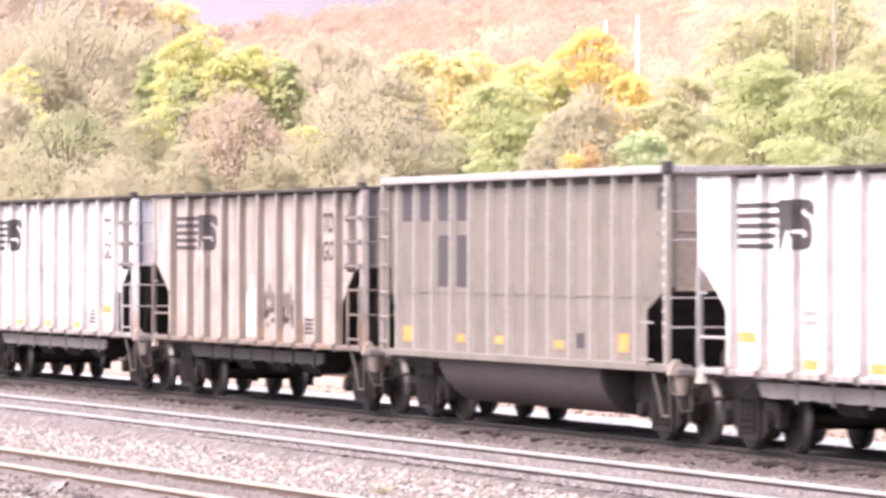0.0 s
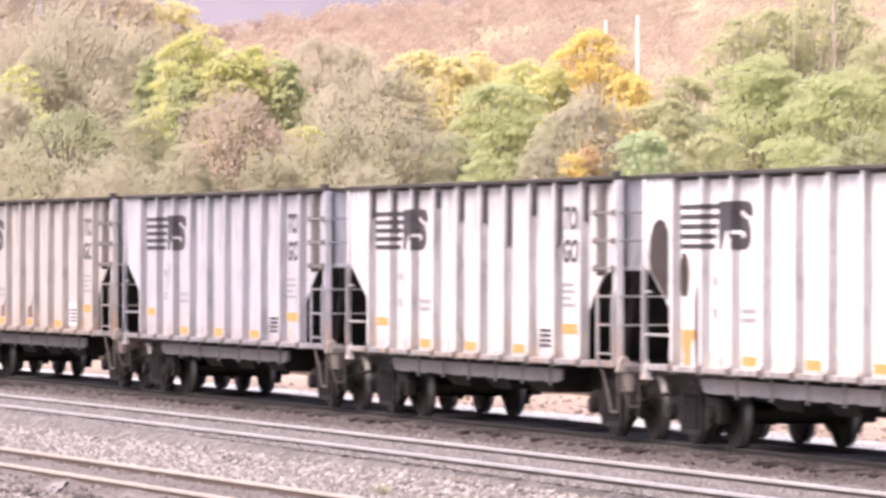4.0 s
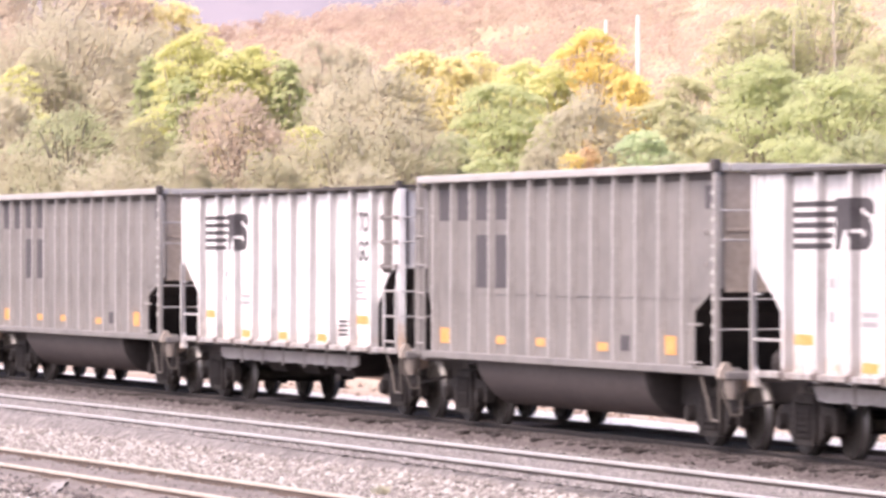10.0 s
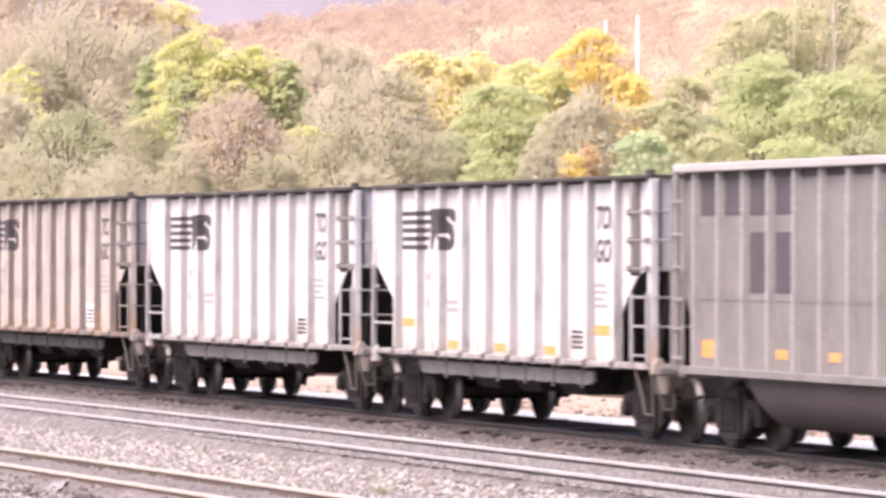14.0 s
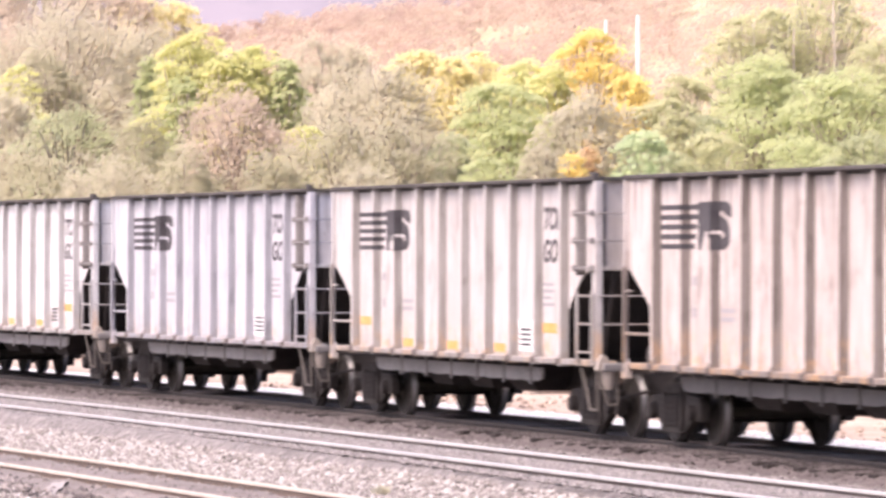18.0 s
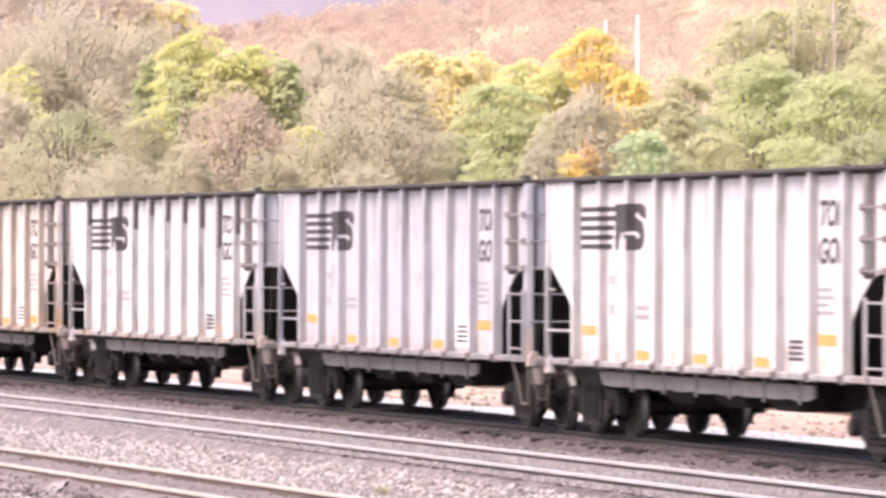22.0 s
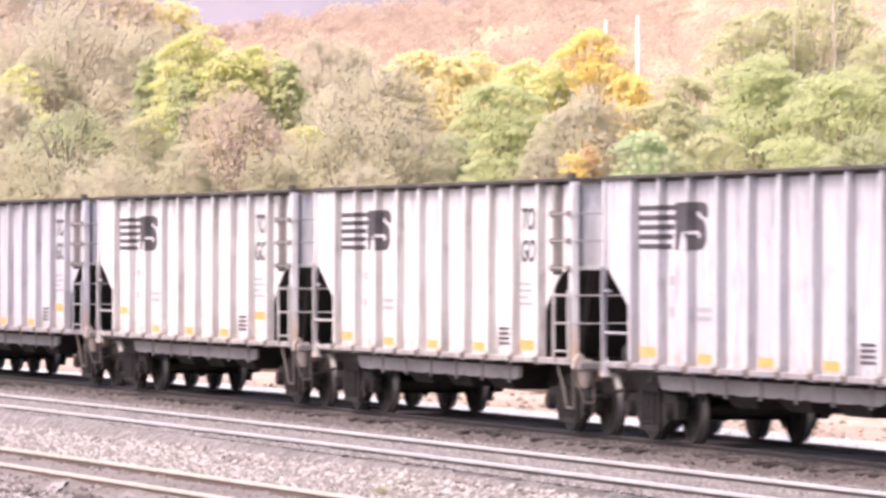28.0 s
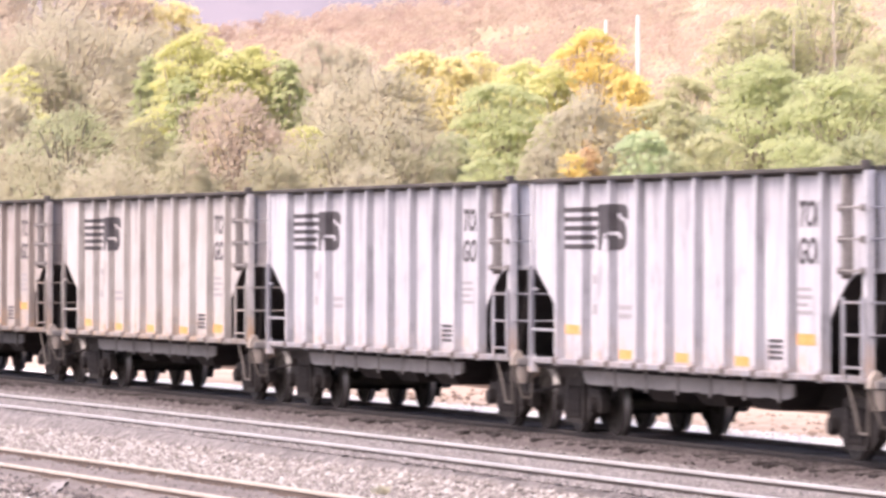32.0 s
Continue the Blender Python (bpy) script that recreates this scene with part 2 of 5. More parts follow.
# ---------------------------------------------------------------- mesh helpers


def part(name, bm, material, parent, label=""):
    """Link a bmesh as one mesh object under a thing or part."""
    me = bpy.data.meshes.new(name)
    bm.normal_update()
    bm.to_mesh(me)
    bm.free()
    return part_mesh(name, me, material, parent, label)


def part_mesh(name, me, material, parent, label="", loc=(0, 0, 0)):
    ob = new(name, me)
    if material is not None and not me.materials:
        me.materials.append(material)
    ob.parent = parent
    ob.location = loc
    if label:
        tagged(ob, label)
    return ob


def box(bm, x0, x1, y0, y1, z0, z1):
    vs = [bm.verts.new(p) for p in ((x0, y0, z0), (x1, y0, z0), (x1, y1, z0), (x0, y1, z0),
                                    (x0, y0, z1), (x1, y0, z1), (x1, y1, z1), (x0, y1, z1))]
    for f in ((3, 2, 1, 0), (4, 5, 6, 7), (0, 1, 5, 4), (1, 2, 6, 5), (2, 3, 7, 6), (3, 0, 4, 7)):
        bm.faces.new([vs[k] for k in f])
    return vs


def soft_box(x0, x1, y0, y1, z0, z1, r=0.01):
    bm = bmesh.new()
    box(bm, x0, x1, y0, y1, z0, z1)
    bmesh.ops.bevel(bm, geom=bm.edges[:], offset=r, segments=1, affect='EDGES')
    return bm


def slab(bm, outline, y0, y1):
    """Extrude an outline of (x, z) points, anticlockwise seen from -y, between y0 and y1."""
    a = [bm.verts.new((x, y0, z)) for x, z in outline]
    b = [bm.verts.new((x, y1, z)) for x, z in outline]
    n = len(a)
    bm.faces.new(a)
    bm.faces.new(b[::-1])
    for k in range(n):
        bm.faces.new((a[(k + 1) % n], a[k], b[k], b[(k + 1) % n]))


def loft_x(bm, profile, x0, x1, close=True):
    """Extrude an outline of (y, z) points from x0 to x1."""
    a = [bm.verts.new((x0, y, z)) for y, z in profile]
    b = [bm.verts.new((x1, y, z)) for y, z in profile]
    n = len(a)
    for k in range(n if close else n - 1):
        bm.faces.new((a[k], a[(k + 1) % n], b[(k + 1) % n], b[k]))
    if close:
        bm.faces.new(a[::-1])
        bm.faces.new(b)


def rod(bm, p, q, r, n=8):
    p, q = Vector(p), Vector(q)
    d = q - p
    m = Matrix.Translation((p + q) / 2) @ d.to_track_quat('Z', 'Y').to_matrix().to_4x4()
    bmesh.ops.create_cone(bm, cap_ends=True, segments=n, radius1=r, radius2=r, depth=d.length, matrix=m)


def lathe_y(bm, profile, n=28):
    """Turn (y, r) points about the y axis."""
    rings = []
    for y, r in profile:
        rings.append([bm.verts.new((r * math.cos(2 * math.pi * k / n), y, r * math.sin(2 * math.pi * k / n))) for k in range(n)])
    for a, b in zip(rings, rings[1:]):
        for k in range(n):
            bm.faces.new((a[k], a[(k + 1) % n], b[(k + 1) % n], b[k]))
    bm.faces.new(rings[0][::-1])
    bm.faces.new(rings[-1])
    bmesh.ops.recalc_face_normals(bm, faces=bm.faces[:])


def letters(text, height, material, name, parent, x, y, z, label=""):
    """Built-in font lettering facing -y."""
    cu = bpy.data.curves.new(name, 'FONT')
    cu.body, cu.size, cu.extrude, cu.offset, cu.shear = text, height / 0.72, 0.002, 0.014, 0.22
    tmp = bpy.data.objects.new("tmp_text", cu)
    scene.collection.objects.link(tmp)
    me = bpy.data.meshes.new_from_object(tmp.evaluated_get(bpy.context.evaluated_depsgraph_get()))
    bpy.data.objects.remove(tmp)
    me.transform(Matrix.Translation((x, y, z)) @ Matrix.Rotation(math.pi / 2, 4, 'X') @ Matrix.Diagonal((1.02, 1, 1, 1)))
    me.materials.clear()
    return part_mesh(name, me, material, parent, label)


# ---------------------------------------------------------------- the line of the track
RADIUS, XM = 1864.6, -95.0       # a wide curve, bending towards the camera's side


def arc(a, off=0.0):
    ph = (a - XM) / RADIUS
    return XM + (RADIUS + off) * math.sin(ph), -RADIUS + (RADIUS + off) * math.cos(ph)


def heading(a):
    return -math.degrees((a - XM) / RADIUS)


def branch(a, off=0.0):
    """Line of the third track, drawing nearer to the main line."""
    return arc(a, off - 9.78 + 0.035 * (a + 75) if a < -20 else off - 7.85)


def second(a, off=0.0):
    """Line of the second track, slightly splayed from the main line."""
    return arc(a, off + 0.012 * (max(-200.0, min(0.0, a)) + 78))


def strip(name, line, profile, material, a0, a1, step, wobble=0.0, label="", category=""):
    """A long body along a line: profile is a list of (offset, z)."""
    bm = bmesh.new()
    rows = []
    n = int((a1 - a0) / step)
    for k in range(n + 1):
        a = a0 + k * step
        ring = []
        for o, z in profile:
            x, y = line(a, o)
            w = wobble * noise.noise((a * 0.9, o * 1.7, 3.0)) if wobble else 0
            ring.append(bm.verts.new((x, y, z + w)))
        rows.append(ring)
    for p, q in zip(rows, rows[1:]):
        for k in range(len(profile) - 1):
            bm.faces.new((p[k], p[k + 1], q[k + 1], q[k]))
    bmesh.ops.recalc_face_normals(bm, faces=bm.faces[:])
    if bm.faces[len(bm.faces) // 2].normal.z < 0:
        bmesh.ops.reverse_faces(bm, faces=bm.faces[:])
    ob = part(name, bm, material, None)
    return tagged(ob, label, category, kind="structure")


# ---------------------------------------------------------------- ground and hills
EX, EY = math.cos(radians(163.7177)), math.sin(radians(163.7177))


def height(x, y):
    z = -0.55
    if y > 14:
        z += 0.016 * (y - 14)
    if y > 100:
        z += 0.27 * (min(y, 235) - 100) * min(1, (y - 100) / 40)
    if y > 40:
        z += 2.0 * noise.noise((x * 0.012, y * 0.02, 0.4)) * min(1, (y - 40) / 60)
    return z


def spot(dist, across):
    """Plan place at a distance up the valley axis and metres across it."""
    return dist * EX + across * EY, EYE[1] + dist * EY - across * EX


def build_ground():
    xs = [-4200, -3400, -2700, -2200, -1800, -1500] + [-1300 + 20 * k for k in range(66)] + [40, 120, 250, 400, 700, 1200, 2500]
    ys = [-2500, -1200, -600, -300, -150, -80, -40, -20, -14, 6, 10, 14, 20, 30] + [40 + 10 * k for k in range(30)] + [360, 420, 500, 650, 850, 1100, 1500, 2200]
    bm = bmesh.new()
    g = [[bm.verts.new((x, y, height(x, y))) for y in ys] for x in xs]
    for i in range(len(xs) - 1):
        for j in range(len(ys) - 1):
            bm.faces.new((g[i][j], g[i + 1][j], g[i + 1][j + 1], g[i][j + 1]))
    for f in bm.faces:
        f.smooth = True
    tagged(part("ground", bm, M['ground'], None), "brown autumn grass and soil rising to wooded hills", "ground", kind="structure")


build_ground()
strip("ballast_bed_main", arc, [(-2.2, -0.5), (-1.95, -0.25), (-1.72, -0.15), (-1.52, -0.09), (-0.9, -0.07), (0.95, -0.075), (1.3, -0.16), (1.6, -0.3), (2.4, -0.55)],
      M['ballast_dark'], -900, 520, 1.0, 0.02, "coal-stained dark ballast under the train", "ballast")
strip("ballast_bed_second", second, [(-6.75, -0.5), (-6.45, -0.32), (-6.2, -0.14), (-6.05, -0.09), (-5.6, -0.075), (-4.2, -0.07), (-3.8, -0.09), (-3.2, -0.16), (-2.5, -0.205), (-1.5, -0.215), (-1.3, -0.34)],
      M['ballast_grey'], -700, 400, 1.0, 0.008, "grey crushed-stone ballast beside the train", "ballast")
strip("yard_gravel", arc, [(-60, -0.44), (-30, -0.40), (-12, -0.37), (-10.6, -0.35), (-8.6, -0.345), (-7.4, -0.35), (-7.0, -0.345), (-6.3, -0.225), (-6.15, -0.24), (-6.0, -0.42)],
      M['ballast_pale'], -420, 200, 0.8, 0.03, "pale limestone gravel between the tracks", "gravel")
strip("far_gravel", arc, [(1.35, -0.5), (1.7, -0.26), (4.35, -0.25)],
      M['yard'], -420, 200, 1.5, 0.05, "dusty pinkish yard stone behind the train", "gravel")


strip("far_dirt", arc, [(4.35, -0.25), (9.5, -0.22), (26, -0.4)],
      M['far_dirt'], -420, 200, 1.5, 0.05, "rust-stained dirt behind the train", "dirt")


strip("branch_dirt", branch, [(-2.1, -0.42), (-1.7, -0.315), (-0.75, -0.29), (0, -0.285), (0.6, -0.29), (0.69, -0.37)],
      M['branch_dirt'], -175, 55, 0.4, 0.05, "brown dirt and cinders between rusty rails", "dirt")


def rail_profile(c, top):
    return [(c - 0.07, top - 0.17), (c - 0.07, top - 0.155), (c - 0.012, top - 0.135), (c - 0.012, top - 0.045), (c - 0.037, top - 0.035), (c - 0.037, top - 0.004)], \
           [(c - 0.037, top - 0.004), (c - 0.030, top), (c + 0.030, top), (c + 0.037, top - 0.004)], \
           [(c + 0.037, top - 0.004), (c + 0.037, top - 0.035), (c + 0.012, top - 0.045), (c + 0.012, top - 0.135), (c + 0.07, top - 0.155), (c + 0.07, top - 0.17)]


def build_track(title, line, centre, half, top, a0, a1, mats, label, step=4.0, ties=(-128, -56), tie_len=2.6, tie_top=-0.17):
    root = new(title)
    tagged(root, label, "railway track", kind="structure")
    for side in (-1, 1):
        near, head, far = rail_profile(centre + side * half, top)
        bm = bmesh.new()
        n = int((a1 - a0) / step)
        prof = near + head[1:] + far[1:]
        rings = [[bm.verts.new((*line(a0 + k * step, o), z)) for o, z in prof] for k in range(n + 1)]
        for p, q in zip(rings, rings[1:]):
            for k in range(len(prof) - 1):
                f = bm.faces.new((p[k], q[k], q[k + 1], p[k + 1]))
                zm = (prof[k][1] + prof[k + 1][1]) / 2
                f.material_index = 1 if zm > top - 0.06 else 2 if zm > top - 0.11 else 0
        bmesh.ops.recalc_face_normals(bm, faces=bm.faces[:])
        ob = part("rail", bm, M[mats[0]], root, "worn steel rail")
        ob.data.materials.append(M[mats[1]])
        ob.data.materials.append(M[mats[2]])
    # ties, one by one where the camera sees them
    bm = bmesh.new()
    box(bm, -0.115, 0.115, -tie_len / 2, tie_len / 2, -0.17, 0.0)
    bmesh.ops.bevel(bm, geom=bm.edges[:], offset=0.012, segments=1, affect='EDGES')
    me = bpy.data.meshes.new("tie")
    bm.to_mesh(me)
    bm.free()
    me.materials.append(M['tie'])
    rnd = random.Random(len(title))
    a = ties[0]
    while a < ties[1]:
        x, y = line(a, centre + rnd.uniform(-0.09, 0.09))
        t = part_mesh("tie", me, None, root, "", (x, y, tie_top + rnd.uniform(-0.022, 0.016)))
        t.rotation_euler[2] = radians(heading(a) + rnd.uniform(-1.2, 1.2))
        a += 0.56 + rnd.uniform(-0.03, 0.03)
    bm = bmesh.new()
    for lo, hi in ((a0 * 0.5, ties[0]), (ties[1], a1 * 0.4)):
        a = lo
        while a < hi - 0.3:
            x, y = line(a, centre)
            m = pose(x, y, tie_top, 0, 0, heading(a))
            vs = box(bm, -0.115, 0.115, -tie_len / 2, tie_len / 2, -0.17, 0.0)
            for v in vs:
                v.co = m @ v.co
            a += 0.58
    tagged(part("tie_run", bm, M['tie'], root), kind="stuff")
    return root


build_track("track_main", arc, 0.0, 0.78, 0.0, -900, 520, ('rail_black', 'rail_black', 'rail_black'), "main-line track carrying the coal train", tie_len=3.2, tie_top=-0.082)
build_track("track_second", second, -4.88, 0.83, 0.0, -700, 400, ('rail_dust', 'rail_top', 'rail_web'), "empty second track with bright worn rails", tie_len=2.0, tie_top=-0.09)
build_track("track_branch", branch, 0.0, 0.75, -0.2, -180, 60, ('rail_side', 'rail_cream', 'rail_side'), "rusty little-used track in pale gravel", 3.0, (-100, -50), 2.5, -0.335)
build_track("track_far", arc, 9.4, 0.76, -0.1, -400, 200, ('rail_side', 'rail_dust', 'rail_side'), "rusty far track behind the train", 4.0, (-126, -125), 2.5, -0.24)

# ---------------------------------------------------------------- freight cars
Y_RIB, Y_SHEET = 1.65, 1.52
G_RIBS = [-6.11 + 1.303 * k for k in range(10)]
B_RIBS = [-6.9 + 1.055 * k for k in range(13)]
TRUCKS = (-6.65, 5.68)
AXLES = (-7.56, -5.74, 4.77, 6.59)
WHEEL_R = 0.457


def y_top(side, depth):
    return side * (Y_SHEET + 0.93 * depth)


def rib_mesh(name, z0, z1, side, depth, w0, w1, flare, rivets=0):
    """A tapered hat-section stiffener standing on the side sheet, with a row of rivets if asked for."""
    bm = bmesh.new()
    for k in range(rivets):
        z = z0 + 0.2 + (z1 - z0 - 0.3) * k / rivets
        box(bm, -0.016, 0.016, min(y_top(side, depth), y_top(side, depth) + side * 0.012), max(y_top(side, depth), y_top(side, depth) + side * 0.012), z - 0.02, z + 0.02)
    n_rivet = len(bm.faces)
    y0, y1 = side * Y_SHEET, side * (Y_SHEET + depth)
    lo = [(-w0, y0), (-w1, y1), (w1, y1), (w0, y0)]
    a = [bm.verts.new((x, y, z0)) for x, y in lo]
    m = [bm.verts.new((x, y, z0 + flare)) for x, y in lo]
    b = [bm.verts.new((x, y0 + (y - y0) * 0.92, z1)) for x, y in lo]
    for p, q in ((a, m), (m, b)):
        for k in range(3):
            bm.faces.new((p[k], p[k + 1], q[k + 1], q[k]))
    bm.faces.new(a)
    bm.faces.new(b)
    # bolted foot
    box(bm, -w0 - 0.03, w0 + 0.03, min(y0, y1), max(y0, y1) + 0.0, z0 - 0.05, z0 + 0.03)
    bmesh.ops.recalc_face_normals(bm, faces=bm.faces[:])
    # outward faces get the lighter paint: lit face and shaded flank by colour
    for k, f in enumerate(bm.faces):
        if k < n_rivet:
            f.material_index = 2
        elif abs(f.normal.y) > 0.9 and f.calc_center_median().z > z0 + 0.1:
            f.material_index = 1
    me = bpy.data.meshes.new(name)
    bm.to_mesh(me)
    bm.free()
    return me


def wheelset_mesh():
    bm = bmesh.new()
    prof = [(-1.02, 0.07), (-0.86, 0.075), (-0.855, 0.12), (-0.845, 0.14), (-0.82, 0.15), (-0.80, 0.38), (-0.845, 0.40), (-0.845, 0.45),
            (-0.835, WHEEL_R), (-0.745, WHEEL_R), (-0.735, 0.482), (-0.705, 0.482), (-0.70, 0.40), (-0.745, 0.37), (-0.755, 0.16), (-0.70, 0.13), (-0.68, 0.085)]
    prof = prof + [(-y, r) for y, r in prof[::-1]]
    lathe_y(bm, prof, 32)
    for f in bm.faces:
        c = f.calc_center_median()
        f.material_index = 1 if 0.742 < abs(c.y) < 0.84 and math.hypot(c.x, c.z) > 0.44 else 0
        f.smooth = abs(f.normal.y) < 0.5
    # chalk and grease marks stand slightly proud of the plate
    for s in (-1, 1):
        for ang, rad in ((0.4, 0.27), (2.9, 0.3)):
            mm = Matrix.Rotation(ang, 4, 'Y') @ Matrix.Translation((rad, s * 0.815, 0))
            bmesh.ops.create_cone(bm, cap_ends=True, segments=6, radius1=0.05, radius2=0.04, depth=0.012, matrix=mm @ Matrix.Rotation(math.pi / 2, 4, 'X'))
    me = bpy.data.meshes.new("wheelset")
    bm.to_mesh(me)
    bm.free()
    me.materials.append(M['wheel'])
    me.materials.append(M['tread'])
    return me


WHEELSET = wheelset_mesh()


def side_frame_mesh(side):
    bm = bmesh.new()
    y = side * 1.0
    out = [(-1.16, 0.34), (-0.80, 0.36), (-0.46, 0.17), (0.46, 0.17), (0.80, 0.36), (1.16, 0.34), (1.2, 0.56), (1.08, 0.67), (0.62, 0.70),
           (0.46, 0.84), (-0.46, 0.84), (-0.62, 0.70), (-1.08, 0.67), (-1.2, 0.56)]
    slab(bm, out, min(y, y + side * 0.13), max(y, y + side * 0.13))
    # raised ribs and spring seat
    yo = y + side * 0.13
    box(bm, -0.45, 0.45, min(yo, yo + side * 0.06), max(yo, yo + side * 0.06), 0.17, 0.25)
    box(bm, -0.45, 0.45, min(yo, yo + side * 0.05), max(yo, yo + side * 0.05), 0.72, 0.82)
    for s in (-1, 1):
        box(bm, s * 0.42 - 0.05, s * 0.42 + 0.05, min(yo, yo + side * 0.05), max(yo, yo + side * 0.05), 0.25, 0.72)
        bmesh.ops.create_cone(bm, cap_ends=True, segments=14, radius1=0.13, radius2=0.11, depth=0.1,
                              matrix=Matrix.Translation((s * 0.89, yo + side * 0.05, WHEEL_R)) @ Matrix.Rotation(-side * math.pi / 2, 4, 'X'))
    bmesh.ops.recalc_face_normals(bm, faces=bm.faces[:])
    me = bpy.data.meshes.new("side_frame")
    bm.to_mesh(me)
    bm.free()
    me.materials.append(M['frame_steel'])
    return me


SIDE_FRAME = {s: side_frame_mesh(s) for s in (-1, 1)}


def spring_mesh():
    bm = bmesh.new()
    for k in range(5):
        rod(bm, (0, -0.05, 0.27 + k * 0.085), (0, -0.05, 0.31 + k * 0.085), 0.085, 8)
    rod(bm, (0, -0.05, 0.25), (0, -0.05, 0.7), 0.06, 6)
    me = bpy.data.meshes.new("bolster_spring")
    bm.to_mesh(me)
    bm.free()
    me.materials.append(M['black_steel'])
    return me


SPRINGS = spring_mesh()


def running_gear(car):
    for tx in TRUCKS:
        for s in (-1, 1):
            f = part_mesh("side_frame", SIDE_FRAME[s], None, car, "dusty cast truck side frame", (tx, 0, 0))
            for dx in (-0.24, 0.0, 0.24):
                part_mesh("bolster_spring", SPRINGS, None, f, "", (dx, s * 1.17 + 0.05, 0))
        bm = soft_box(tx - 0.22, tx + 0.22, -1.1, 1.1, 0.55, 0.78, 0.03)
        part("bolster", bm, M['black_steel'], car)
        bm = bmesh.new()
        for dx in (-0.42, 0.42):
            rod(bm, (tx + dx, -0.75, 0.36), (tx + dx, 0.75, 0.36), 0.05)
            for s in (-1, 1):
                box(bm, tx + dx - 0.06, tx + dx + 0.06, s * 0.78 - 0.08, s * 0.78 + 0.08, 0.28, 0.5)
        part("brake_beam", bm, M['black_steel'], car)
    for x in AXLES:
        part_mesh("wheelset", WHEELSET, None, car, "steel wheelset with worn treads", (x, 0, WHEEL_R))
    bm = soft_box(-7.9, 7.9, -0.32, 0.32, 0.62, 1.02, 0.02)
    part("centre_sill", bm, M['black_steel'], car)
    for s in (-1, 1):
        bm = bmesh.new()
        rod(bm, (s * 7.8, 0, 0.84), (s * 8.05, 0, 0.84), 0.10, 10)
        slab(bm, [(s * 8.02 - 0.02, 0.68), (s * 8.02 + s * 0.16, 0.70), (s * 8.02 + s * 0.16, 1.0), (s * 8.02 - 0.02, 1.02)][::s], -0.16, 0.14)
        bmesh.ops.recalc_face_normals(bm, faces=bm.faces[:])
        part("coupler", bm, M['rust'], car, "rust-brown knuckle coupler")
        bm = bmesh.new()
        pts = [(s * 7.75, -0.36, 0.8), (s * 7.9, -0.38, 0.62), (s * 8.02, -0.38, 0.42), (s * 8.08, -0.3, 0.36)]
        for p, q in zip(pts, pts[1:]):
            rod(bm, p, q, 0.03, 6)
        part("air_hose", bm, M['black_steel'], car)


def wrap_bar(bm, ribs, x0, x1, z0, z1, depth, w0, w1, lift=0.004):
    """Paint film over sheet and stiffeners between x0 and x1 on the near side."""
    ys = -Y_SHEET - lift
    yr = -(Y_SHEET + depth) - lift
    line = [(x0, ys)]
    for r in ribs:
        if x0 + w0 < r < x1 - w0:
            line += [(r - w0 - lift, ys), (r - w1 - lift, yr), (r + w1 + lift, yr), (r + w0 + lift, ys)]
    line.append((x1, ys))
    a = [bm.verts.new((x, y, z0)) for x, y in line]
    b = [bm.verts.new((x, y, z1)) for x, y in line]
    for k in range(len(line) - 1):
        bm.faces.new((a[k], a[k + 1], b[k + 1], b[k]))


def ladder(car, x0, x1, y, z0, z1, rungs, mat, name="ladder", stile=0.022):
    lad = None
    for x in (x0, x1):
        bm = bmesh.new()
        box(bm, x - stile, x + stile, y - 0.012, y + 0.012, z0, z1)
        st = part("stile" if lad else name, bm, mat, lad or car)
        lad = lad or st
    rm = bmesh.new()
    rod(rm, (x0, 0, 0), (x1, 0, 0), 0.017, 6)
    me = bpy.data.meshes.new("rung")
    rm.to_mesh(me)
    rm.free()
    me.materials.append(mat)
    for z in rungs:
        part_mesh("rung", me, None, lad, "", (0, y, z))
    return lad


